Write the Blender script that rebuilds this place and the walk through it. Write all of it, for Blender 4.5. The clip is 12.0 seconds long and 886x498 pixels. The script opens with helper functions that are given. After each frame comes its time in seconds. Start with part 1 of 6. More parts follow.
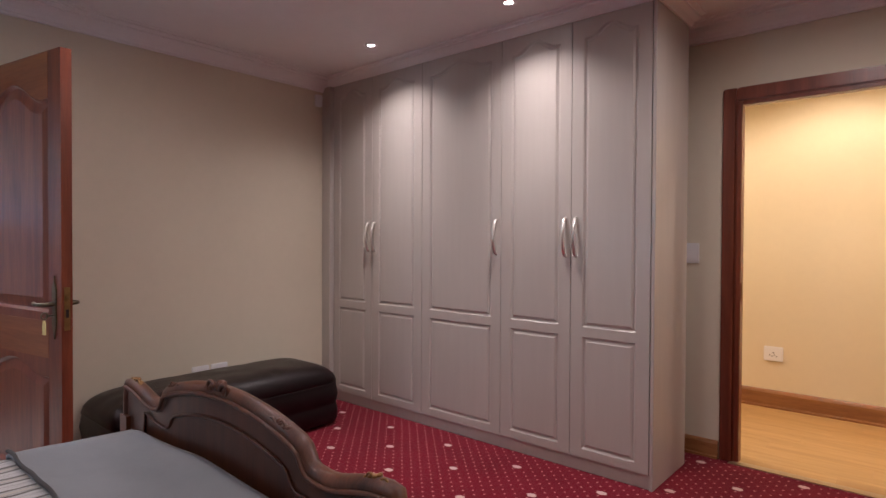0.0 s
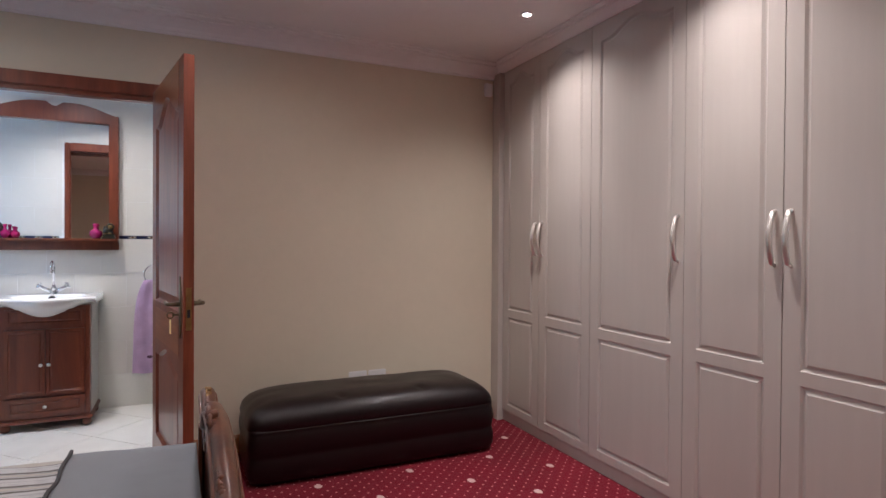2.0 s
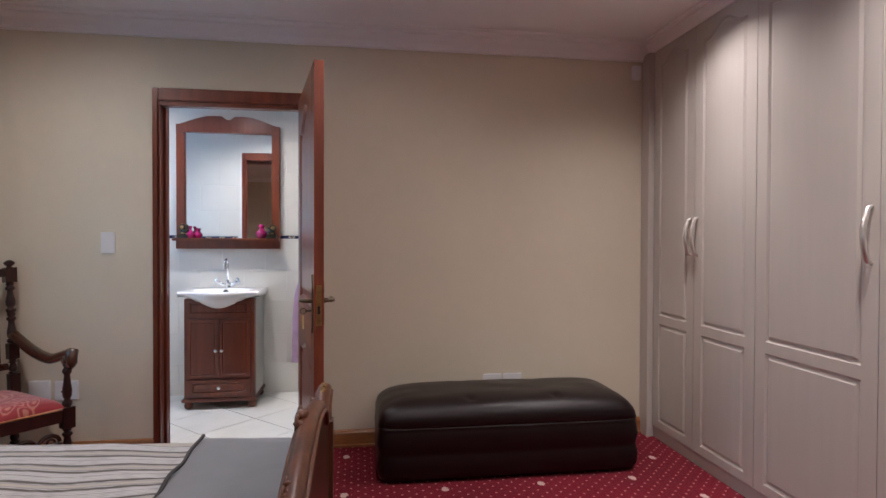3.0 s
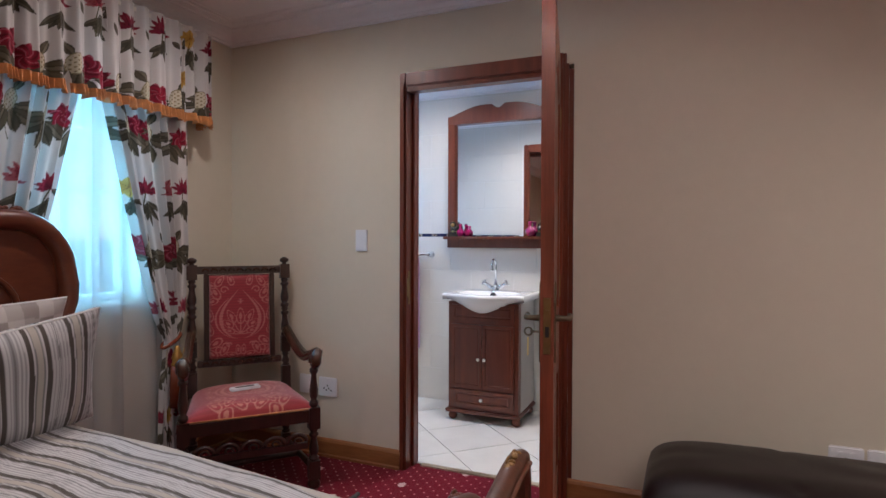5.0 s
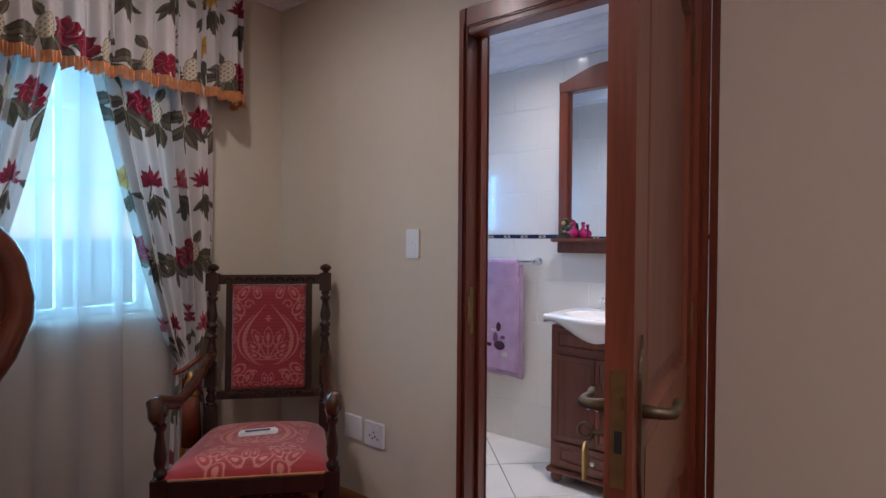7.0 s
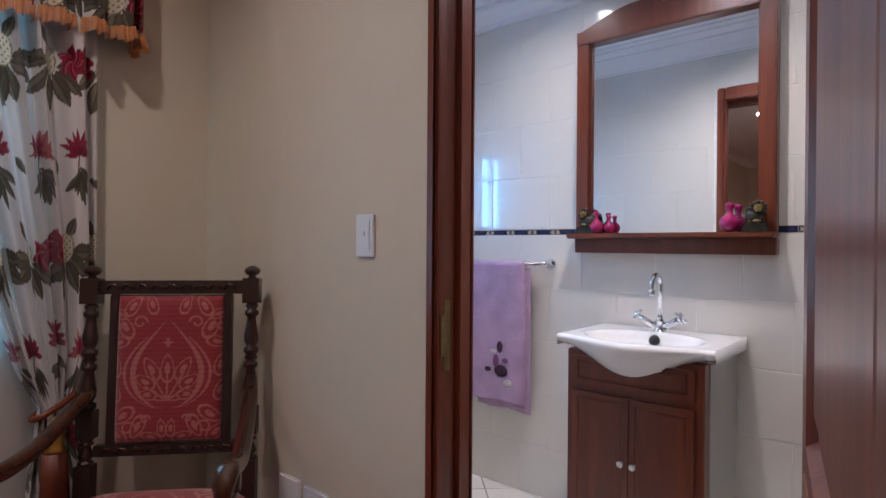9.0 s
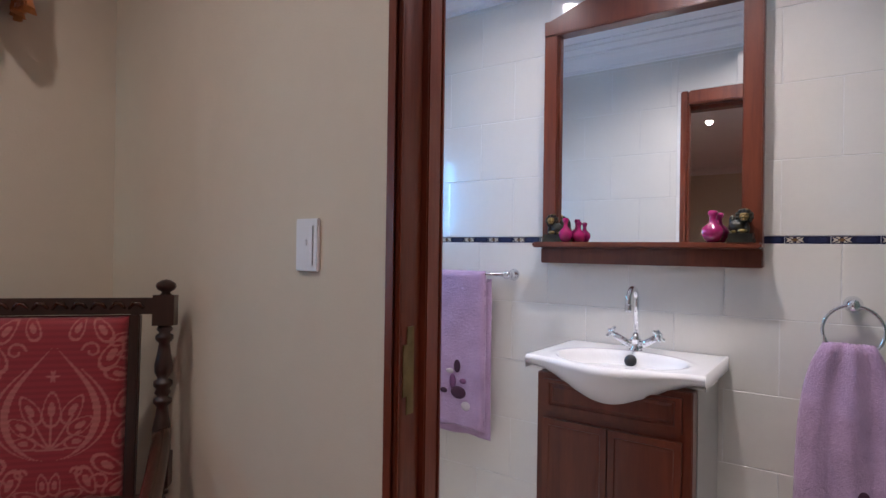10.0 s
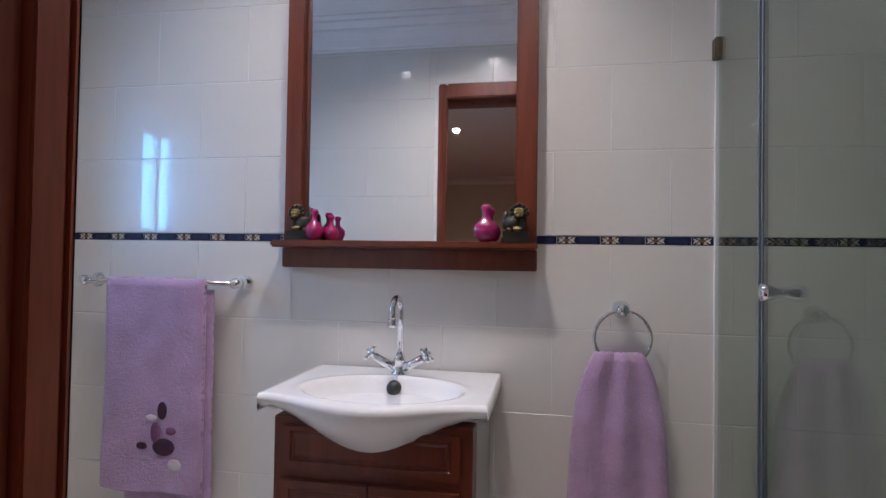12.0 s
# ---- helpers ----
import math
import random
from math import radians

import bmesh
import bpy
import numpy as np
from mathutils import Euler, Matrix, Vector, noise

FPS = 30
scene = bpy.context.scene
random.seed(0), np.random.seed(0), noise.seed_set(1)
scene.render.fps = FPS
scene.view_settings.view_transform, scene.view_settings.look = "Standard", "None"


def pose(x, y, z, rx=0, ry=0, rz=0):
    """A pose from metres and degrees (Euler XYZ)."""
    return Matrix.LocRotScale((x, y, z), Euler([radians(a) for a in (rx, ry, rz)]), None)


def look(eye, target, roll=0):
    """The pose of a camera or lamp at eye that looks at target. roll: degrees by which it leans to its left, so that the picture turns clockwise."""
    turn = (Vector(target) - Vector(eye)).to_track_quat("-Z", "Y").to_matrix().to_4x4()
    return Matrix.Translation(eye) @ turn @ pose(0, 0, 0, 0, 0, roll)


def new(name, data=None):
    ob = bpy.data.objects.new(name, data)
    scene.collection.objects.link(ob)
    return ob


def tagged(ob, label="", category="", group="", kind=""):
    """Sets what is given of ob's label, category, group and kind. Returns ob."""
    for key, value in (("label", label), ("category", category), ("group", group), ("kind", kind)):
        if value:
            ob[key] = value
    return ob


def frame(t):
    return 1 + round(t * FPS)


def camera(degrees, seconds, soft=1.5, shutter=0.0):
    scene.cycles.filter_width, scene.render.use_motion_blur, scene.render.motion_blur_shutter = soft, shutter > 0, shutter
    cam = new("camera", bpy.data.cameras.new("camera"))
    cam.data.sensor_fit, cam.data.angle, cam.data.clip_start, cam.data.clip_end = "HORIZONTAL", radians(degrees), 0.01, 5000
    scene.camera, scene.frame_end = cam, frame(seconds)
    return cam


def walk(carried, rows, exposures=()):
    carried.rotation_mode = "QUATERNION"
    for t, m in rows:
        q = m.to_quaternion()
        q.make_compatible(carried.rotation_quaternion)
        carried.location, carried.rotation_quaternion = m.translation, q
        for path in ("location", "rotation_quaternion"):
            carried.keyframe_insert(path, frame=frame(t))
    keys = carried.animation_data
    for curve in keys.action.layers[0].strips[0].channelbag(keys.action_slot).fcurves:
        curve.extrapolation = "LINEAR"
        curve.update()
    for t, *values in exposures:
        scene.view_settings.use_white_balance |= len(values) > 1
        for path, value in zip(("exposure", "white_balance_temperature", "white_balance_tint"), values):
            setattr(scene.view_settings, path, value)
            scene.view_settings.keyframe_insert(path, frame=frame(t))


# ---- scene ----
cam = camera(75.9, 12.0)
PATH = [
    (0, (0.156, -0.037, 1.252), (-1.147, 1.48, 1.222), 0.3),
    (0.5, (0.149, 0.214, 1.252), (-1.3, 1.592, 1.227), 0.4),
    (1, (0.139, 0.398, 1.249), (-1.452, 1.61, 1.223), 0.4),
    (1.5, (0.101, 0.583, 1.249), (-1.618, 1.603, 1.226), 0.4),
    (2, (0.07, 0.731, 1.249), (-1.748, 1.562, 1.227), 0.4),
    (2.5, (0.023, 0.854, 1.25), (-1.889, 1.441, 1.226), 0.3),
    (3, (-0.016, 0.934, 1.248), (-1.994, 1.224, 1.219), 0.2),
    (3.5, (-0.098, 0.967, 1.231), (-2.098, 0.978, 1.206), 0.3),
    (3.7, (-0.166, 0.977, 1.233), (-2.163, 0.876, 1.205), 0.2),
    (5.3, (-0.924, 1.191, 1.23), (-2.702, 0.275, 1.202), 0.2),
    (5.5, (-1.01, 1.191, 1.227), (-2.75, 0.205, 1.2), 0.2),
    (6, (-1.288, 1.183, 1.232), (-2.948, 0.068, 1.204), 0.4),
    (6.5, (-1.531, 1.132, 1.231), (-3.127, -0.073, 1.203), 0.2),
    (7, (-1.779, 1.102, 1.243), (-3.317, -0.176, 1.214), 0.4),
    (7.5, (-1.976, 0.998, 1.24), (-3.477, -0.323, 1.215), 0.3),
    (9.5, (-2.534, 0.628, 1.195), (-4.055, -0.67, 1.202), 0.6),
    (10, (-2.613, 0.517, 1.221), (-4.246, -0.638, 1.227), 0.8),
    (10.5, (-2.708, 0.464, 1.219), (-4.472, -0.479, 1.235), 0.8),
    (11, (-2.832, 0.4, 1.22), (-4.71, -0.287, 1.24), 0.7),
    (11.5, (-2.937, 0.35, 1.216), (-4.87, -0.161, 1.239), 0.8),
    (12, (-3.067, 0.323, 1.203), (-5.034, -0.034, 1.247), 0.9),
]
walk(cam, [(t, look(eye, target, roll)) for t, eye, target, roll in PATH],
     exposures=[(0, -0.12, 6250, 20), (2.5, 0.05, 6150, 15), (3.7, 0.02, 6150, 15), (5.5, -0.15, 6200, 19), (7.5, -0.36, 6250, 22), (9.5, -0.3, 6350, 22), (10.5, -0.37, 6350, 22), (12, -0.65, 6350, 22)])

# ---- light ----
CEIL, BCEIL = 2.51, 2.45
world = bpy.data.worlds.new("sky")
scene.world = world
world.use_nodes = True
_nt = world.node_tree
_sky = _nt.nodes.new("ShaderNodeTexSky")
_sky.sky_type, _sky.sun_disc = "NISHITA", False
_sky.sun_elevation, _sky.sun_rotation = radians(40), radians(160)
_nt.links.new(_sky.outputs[0], _nt.nodes["Background"].inputs[0])
_nt.nodes["Background"].inputs[1].default_value = 0.14
sun_data = bpy.data.lights.new("sun", "SUN")
sun_data.energy, sun_data.angle, sun_data.color = 2.5, radians(0.6), (1.0, 0.95, 0.88)
new("sun", sun_data).matrix_world = look((6, 20, 20), (0, 0, 0))


def spot(name, x, y, z, power, size=156, blend=0.5, color=(1.0, 0.90, 0.82), radius=0.03):
    data = bpy.data.lights.new(name, "SPOT")
    data.energy, data.spot_size, data.spot_blend = power, radians(size), blend
    data.color, data.shadow_soft_size = color, radius
    new(name, data).matrix_world = look((x, y, z), (x, y + 0.001, 0))


# (-1.0, 1.0) and (0.60, 1.0) are guessed fill, no fitting known there
BED_LAMPS = [(-2.60, 2.45), (-1.55, 2.47), (-0.12, 2.47), (-2.40, 1.00), (-1.0, 1.0), (-2.60, -0.58), (-1.00, -0.56), (0.60, 1.0)]
# the third is added fill, to lift the shade under the mirror
BATH_LAMPS = [(-4.35, -0.60), (-4.17, 0.0), (-4.08, 0.42)]
# unseen lamps, number and places made up to brighten the passage
HALL_LAMPS = [(-0.3, 4.15), (1.2, 4.15), (-1.8, 4.15)]
LAMP_POWER, HALL_POWER = 44.0, 74.0
BATH_POWERS = (28.0, 80.0, 26.0)
for _x, _y in BED_LAMPS:
    if _y > 2 and _x < -1:
        # close to the wardrobe: a wide weak spill and the lamp's bright core
        spot("downlight_beam", _x, _y, CEIL - 0.012, 47.0, 132, 0.95)
        spot("downlight_core", _x, _y, CEIL - 0.012, 40.0, 68, 1.0)
    else:
        spot("downlight_beam", _x, _y, CEIL - 0.012, LAMP_POWER * (1.6 if _y > 2 else 0.80 if _y > 0.5 else 1.0), 178, 1.0)
for (_x, _y), _p in zip(BATH_LAMPS, BATH_POWERS):
    spot("downlight_beam", _x, _y, BCEIL - 0.012, _p, 150, 1.0, (1.0, 0.965, 0.93), 0.035)
for _x, _y in HALL_LAMPS:
    spot("downlight_beam", _x, _y, CEIL - 0.012, HALL_POWER, color=(1.0, 0.83, 0.62))



def skylight(name, x0, x1, z0, z1, y, power, color):
    """Sky light in a window's opening, shining into the room."""
    data = bpy.data.lights.new(name, "AREA")
    data.shape, data.size, data.size_y = "RECTANGLE", x1 - x0, z1 - z0
    data.energy, data.color = power, color
    new(name, data).matrix_world = look(((x0 + x1) / 2, y, (z0 + z1) / 2), ((x0 + x1) / 2, y + 1, (z0 + z1) / 2))


skylight("window_skylight", -2.86, -2.22, 0.93, 2.02, -1.585, 34.0, (0.22, 0.66, 1.0))
skylight("bath_window_skylight", -4.36, -4.10, 1.30, 1.78, -1.452, 13.5, (0.13, 0.47, 1.0))


# ---- materials ----
def mat(name, color, rough=0.5, metal=0.0, var=0.12, scale=6.0, bump=0.0, bscale=120.0, spec=0.5, coat=0.0, trans=0.0, sheen=0.0, stretch=(1, 1, 1), detail=4.0, rvar=0.0):
    """A surface with slow and fine variation of its colour, and fine relief."""
    m = bpy.data.materials.new(name)
    m.use_nodes = True
    t = m.node_tree
    b = t.nodes["Principled BSDF"]
    b.inputs["Roughness"].default_value, b.inputs["Metallic"].default_value = rough, metal
    b.inputs["Specular IOR Level"].default_value = spec
    b.inputs["Coat Weight"].default_value = coat
    b.inputs["Transmission Weight"].default_value = trans
    b.inputs["Sheen Weight"].default_value = sheen
    b.inputs["Base Color"].default_value = (*color, 1)
    tc = t.nodes.new("ShaderNodeTexCoord")
    mp = t.nodes.new("ShaderNodeMapping")
    mp.inputs["Scale"].default_value = stretch
    t.links.new(tc.outputs["Object"], mp.inputs["Vector"])
    if var:
        n1, n2 = t.nodes.new("ShaderNodeTexNoise"), t.nodes.new("ShaderNodeTexNoise")
        n1.inputs["Scale"].default_value, n2.inputs["Scale"].default_value = scale, scale * 14
        n1.inputs["Detail"].default_value = detail
        add = t.nodes.new("ShaderNodeMath")
        add.operation = "MULTIPLY_ADD"
        add.inputs[1].default_value = 0.35
        for n in (n1, n2):
            t.links.new(mp.outputs[0], n.inputs["Vector"])
        t.links.new(n2.outputs["Fac"], add.inputs[0])
        t.links.new(n1.outputs["Fac"], add.inputs[2])
        ramp = t.nodes.new("ShaderNodeValToRGB")
        ramp.color_ramp.elements[0].position, ramp.color_ramp.elements[1].position = 0.42, 0.95
        ramp.color_ramp.elements[0].color = (*[c * (1 - var) for c in color], 1)
        ramp.color_ramp.elements[1].color = (*[min(1, c * (1 + var)) for c in color], 1)
        t.links.new(add.outputs[0], ramp.inputs[0])
        t.links.new(ramp.outputs[0], b.inputs["Base Color"])
        if rvar:
            mr = t.nodes.new("ShaderNodeMapRange")
            mr.inputs["To Min"].default_value, mr.inputs["To Max"].default_value = rough - rvar, rough + rvar
            t.links.new(n1.outputs["Fac"], mr.inputs["Value"])
            t.links.new(mr.outputs[0], b.inputs["Roughness"])
    if bump:
        nb = t.nodes.new("ShaderNodeTexNoise")
        nb.inputs["Scale"].default_value, nb.inputs["Detail"].default_value = bscale, 5
        t.links.new(mp.outputs[0], nb.inputs["Vector"])
        bp = t.nodes.new("ShaderNodeBump")
        bp.inputs["Strength"].default_value, bp.inputs["Distance"].default_value = bump, 0.004
        t.links.new(nb.outputs["Fac"], bp.inputs["Height"])
        t.links.new(bp.outputs[0], b.inputs["Normal"])
    return m


def wood(name, dark, light, grain=(9, 9, 0.8), rough=0.35, coat=0.25, bump=0.15):
    """Timber: fibres drawn out along one axis, with darker streaks."""
    m = bpy.data.materials.new(name)
    m.use_nodes = True
    t = m.node_tree
    b = t.nodes["Principled BSDF"]
    b.inputs["Roughness"].default_value, b.inputs["Coat Weight"].default_value, b.inputs["Coat Roughness"].default_value = rough, coat, 0.2
    tc, mp, oi, va = (t.nodes.new("ShaderNode" + k) for k in ("TexCoord", "Mapping", "ObjectInfo", "VectorMath"))
    mp.inputs["Scale"].default_value = grain
    va.operation = "SCALE"
    cx = t.nodes.new("ShaderNodeCombineXYZ")
    for k in range(3):
        t.links.new(oi.outputs["Random"], cx.inputs[k])
    va.inputs["Scale"].default_value = 7.0
    t.links.new(cx.outputs[0], va.inputs[0])
    t.links.new(va.outputs[0], mp.inputs["Location"])
    t.links.new(tc.outputs["Object"], mp.inputs["Vector"])
    n1, n2 = t.nodes.new("ShaderNodeTexNoise"), t.nodes.new("ShaderNodeTexNoise")
    n1.inputs["Scale"].default_value, n1.inputs["Detail"].default_value, n1.inputs["Distortion"].default_value = 1.3, 6, 1.2
    n2.inputs["Scale"].default_value, n2.inputs["Detail"].default_value = 14, 5
    mix = t.nodes.new("ShaderNodeMath")
    mix.operation = "MULTIPLY_ADD"
    mix.inputs[1].default_value = 0.4
    for n in (n1, n2):
        t.links.new(mp.outputs[0], n.inputs["Vector"])
    t.links.new(n2.outputs["Fac"], mix.inputs[0])
    t.links.new(n1.outputs["Fac"], mix.inputs[2])
    ramp = t.nodes.new("ShaderNodeValToRGB")
    ramp.color_ramp.elements[0].position, ramp.color_ramp.elements[1].position = 0.45, 0.95
    ramp.color_ramp.elements[0].color, ramp.color_ramp.elements[1].color = (*dark, 1), (*light, 1)
    t.links.new(mix.outputs[0], ramp.inputs[0])
    t.links.new(ramp.outputs[0], b.inputs["Base Color"])
    bp = t.nodes.new("ShaderNodeBump")
    bp.inputs["Strength"].default_value, bp.inputs["Distance"].default_value = bump, 0.002
    t.links.new(n2.outputs["Fac"], bp.inputs["Height"])
    t.links.new(bp.outputs[0], b.inputs["Normal"])
    return m


def printed(name, rough=0.85, bump=0.25, bscale=900, sheen=0.2, thin=0.0):
    """Cloth whose woven or printed pattern lies in the mesh's colour attribute."""
    m = bpy.data.materials.new(name)
    m.use_nodes = True
    t = m.node_tree
    b = t.nodes["Principled BSDF"]
    b.inputs["Roughness"].default_value, b.inputs["Sheen Weight"].default_value = rough, sheen
    b.inputs["Specular IOR Level"].default_value = 0.2
    at, tc, nb, bp = (t.nodes.new("ShaderNode" + k) for k in ("Attribute", "TexCoord", "TexNoise", "Bump"))
    at.attribute_name = "print"
    nb.inputs["Scale"].default_value = bscale
    bp.inputs["Strength"].default_value, bp.inputs["Distance"].default_value = bump, 0.002
    t.links.new(at.outputs["Color"], b.inputs["Base Color"])
    t.links.new(tc.outputs["Object"], nb.inputs["Vector"])
    t.links.new(nb.outputs["Fac"], bp.inputs["Height"])
    t.links.new(bp.outputs[0], b.inputs["Normal"])
    if thin:
        out = t.nodes["Material Output"]
        tr, mx = t.nodes.new("ShaderNodeBsdfTranslucent"), t.nodes.new("ShaderNodeMixShader")
        t.links.new(at.outputs["Color"], tr.inputs["Color"])
        mx.inputs[0].default_value = thin
        t.links.new(b.outputs[0], mx.inputs[1])
        t.links.new(tr.outputs[0], mx.inputs[2])
        t.links.new(mx.outputs[0], out.inputs["Surface"])
    return m


def sheer(name):
    """Thin white voile: part scatters through, part lets the view through."""
    m = bpy.data.materials.new(name)
    m.use_nodes = True
    t = m.node_tree
    out = t.nodes["Material Output"]
    t.nodes.remove(t.nodes["Principled BSDF"])
    df, tl, tp, m1, m2 = (t.nodes.new("ShaderNode" + k) for k in ("BsdfDiffuse", "BsdfTranslucent", "BsdfTransparent", "MixShader", "MixShader"))
    df.inputs[0].default_value, tl.inputs[0].default_value = (0.74, 0.73, 0.72, 1), (0.42, 0.42, 0.42, 1)
    m1.inputs[0].default_value, m2.inputs[0].default_value = 0.45, 0.48
    t.links.new(df.outputs[0], m1.inputs[1])
    t.links.new(tl.outputs[0], m1.inputs[2])
    t.links.new(m1.outputs[0], m2.inputs[1])
    t.links.new(tp.outputs[0], m2.inputs[2])
    t.links.new(m2.outputs[0], out.inputs["Surface"])
    return m


def glass(name, tint=(0.9, 0.97, 0.94)):
    """A thin clear pane: mostly let through, with a weak mirror image."""
    m = bpy.data.materials.new(name)
    m.use_nodes = True
    t = m.node_tree
    out = t.nodes["Material Output"]
    t.nodes.remove(t.nodes["Principled BSDF"])
    tp, gl, mx, lw, fr = (t.nodes.new("ShaderNode" + k) for k in ("BsdfTransparent", "BsdfGlossy", "MixShader", "LayerWeight", "MapRange"))
    tp.inputs[0].default_value = (*tint, 1)
    gl.inputs["Roughness"].default_value = 0.02
    fr.inputs["From Min"].default_value, fr.inputs["From Max"].default_value = 0.45, 1.0
    fr.inputs["To Min"].default_value, fr.inputs["To Max"].default_value = 0.03, 0.6
    t.links.new(lw.outputs["Facing"], fr.inputs["Value"])
    t.links.new(fr.outputs[0], mx.inputs[0])
    t.links.new(tp.outputs[0], mx.inputs[1])
    t.links.new(gl.outputs[0], mx.inputs[2])
    t.links.new(mx.outputs[0], out.inputs["Surface"])
    return m


def carpet_material():
    """Crimson pile with rows of pale dots, and shell motifs on a wider net."""
    m = bpy.data.materials.new("crimson_carpet")
    m.use_nodes = True
    t = m.node_tree
    b = t.nodes["Principled BSDF"]
    b.inputs["Roughness"].default_value, b.inputs["Sheen Weight"].default_value = 0.95, 0.08
    b.inputs["Specular IOR Level"].default_value = 0.1
    tc = t.nodes.new("ShaderNodeTexCoord")

    def mth(op, a, bb=None, c=None):
        n = t.nodes.new("ShaderNodeMath")
        n.operation = op
        for k, v in enumerate((a, bb, c)):
            if v is None:
                continue
            if isinstance(v, (int, float)):
                n.inputs[k].default_value = v
            else:
                t.links.new(v, n.inputs[k])
        return n.outputs[0]

    sep = t.nodes.new("ShaderNodeSeparateXYZ")
    t.links.new(tc.outputs["Object"], sep.inputs[0])
    x, y = sep.outputs[0], sep.outputs[1]

    def net(step, ox, oy, hx=1.0, hy=1.0):
        """Distance to the nearest knot of a diagonal net."""
        both = []
        for k in (0.0, 0.5):
            fx = mth("SUBTRACT", mth("FRACT", mth("ADD", mth("MULTIPLY", mth("SUBTRACT", x, ox), 1 / step), k)), 0.5)
            fy = mth("SUBTRACT", mth("FRACT", mth("ADD", mth("MULTIPLY", mth("SUBTRACT", y, oy), 1 / step), k)), 0.5)
            fx, fy = mth("MULTIPLY", fx, step * hx), mth("MULTIPLY", fy, step * hy)
            both.append((mth("SQRT", mth("ADD", mth("MULTIPLY", fx, fx), mth("MULTIPLY", fy, fy))), fx, fy))
        return both

    d1, d2 = net(0.0714, 0.0, 0.0)
    dots = mth("LESS_THAN", mth("MINIMUM", d1[0], d2[0]), 0.0055)
    s1, s2 = net(0.5, -3.07, 1.11, 1.0, 1.35)
    big = mth("MINIMUM", s1[0], s2[0])
    wob = t.nodes.new("ShaderNodeTexNoise")
    wob.inputs["Scale"].default_value = 90
    t.links.new(tc.outputs["Object"], wob.inputs["Vector"])
    edge = mth("ADD", big, mth("MULTIPLY", mth("SUBTRACT", wob.outputs["Fac"], 0.5), 0.03))
    shell = mth("LESS_THAN", edge, 0.026)
    clear = mth("GREATER_THAN", big, 0.045)
    dots = mth("MULTIPLY", dots, clear)
    pile = t.nodes.new("ShaderNodeTexNoise")
    pile.inputs["Scale"].default_value, pile.inputs["Detail"].default_value = 260, 3
    slow = t.nodes.new("ShaderNodeTexNoise")
    slow.inputs["Scale"].default_value = 2.2
    for n in (pile, slow):
        t.links.new(tc.outputs["Object"], n.inputs["Vector"])
    ramp = t.nodes.new("ShaderNodeValToRGB")
    ramp.color_ramp.elements[0].position, ramp.color_ramp.elements[1].position = 0.3, 0.75
    ramp.color_ramp.elements[0].color, ramp.color_ramp.elements[1].color = (0.10, 0.003, 0.010, 1), (0.225, 0.008, 0.024, 1)
    t.links.new(mth("MULTIPLY_ADD", pile.outputs["Fac"], 0.6, mth("MULTIPLY", slow.outputs["Fac"], 0.4)), ramp.inputs[0])
    m1, m2 = t.nodes.new("ShaderNodeMix"), t.nodes.new("ShaderNodeMix")
    for n in (m1, m2):
        n.data_type = "RGBA"
    t.links.new(dots, m1.inputs[0])
    t.links.new(ramp.outputs[0], m1.inputs[6])
    m1.inputs[7].default_value = (0.55, 0.26, 0.25, 1)
    t.links.new(shell, m2.inputs[0])
    t.links.new(m1.outputs[2], m2.inputs[6])
    m2.inputs[7].default_value = (0.62, 0.45, 0.42, 1)
    t.links.new(m2.outputs[2], b.inputs["Base Color"])
    bp = t.nodes.new("ShaderNodeBump")
    bp.inputs["Strength"].default_value, bp.inputs["Distance"].default_value = 0.6, 0.004
    t.links.new(pile.outputs["Fac"], bp.inputs["Height"])
    t.links.new(bp.outputs[0], b.inputs["Normal"])
    return m


def glow(name, color, strength):
    m = bpy.data.materials.new(name)
    m.use_nodes = True
    b = m.node_tree.nodes["Principled BSDF"]
    b.inputs["Emission Color"].default_value, b.inputs["Emission Strength"].default_value = (*color, 1), strength
    return m


def mirror_material():
    m = bpy.data.materials.new("mirror_silver")
    m.use_nodes = True
    b = m.node_tree.nodes["Principled BSDF"]
    b.inputs["Base Color"].default_value = (0.88, 0.9, 0.9, 1)
    b.inputs["Metallic"].default_value, b.inputs["Roughness"].default_value = 1.0, 0.01
    return m


M_WALL = mat("cream_wall_paint", (0.675, 0.612, 0.492), 0.75, var=0.035, scale=1.5, bump=0.12, bscale=160, spec=0.25)
M_CEIL = mat("ceiling_paint", (0.86, 0.84, 0.84), 0.85, var=0.03, scale=1.2, bump=0.05, bscale=120, spec=0.2)
M_HALLWALL = mat("yellow_hall_paint", (0.74, 0.64, 0.45), 0.7, var=0.03, scale=1.5, bump=0.1, bscale=160, spec=0.25)
M_CARPET = carpet_material()
M_DOOR = wood("meranti_door_wood", (0.115, 0.024, 0.012), (0.27, 0.070, 0.032))
M_DOORH = wood("meranti_cross_grain", (0.19, 0.052, 0.018), (0.36, 0.12, 0.042), grain=(0.8, 9, 9))
M_FRAME = wood("meranti_frame_wood", (0.12, 0.024, 0.011), (0.24, 0.056, 0.024))
M_SKIRT = wood("skirting_wood", (0.20, 0.075, 0.025), (0.36, 0.16, 0.06), grain=(1, 1, 9))
M_WARD = mat("grey_wrapped_board", (0.51, 0.47, 0.435), 0.30, var=0.03, scale=3.0, bump=0.05, bscale=220, spec=0.5, stretch=(8, 8, 0.6))
M_STEEL = mat("brushed_steel", (0.86, 0.84, 0.81), 0.40, 1.0, var=0.04, scale=20)
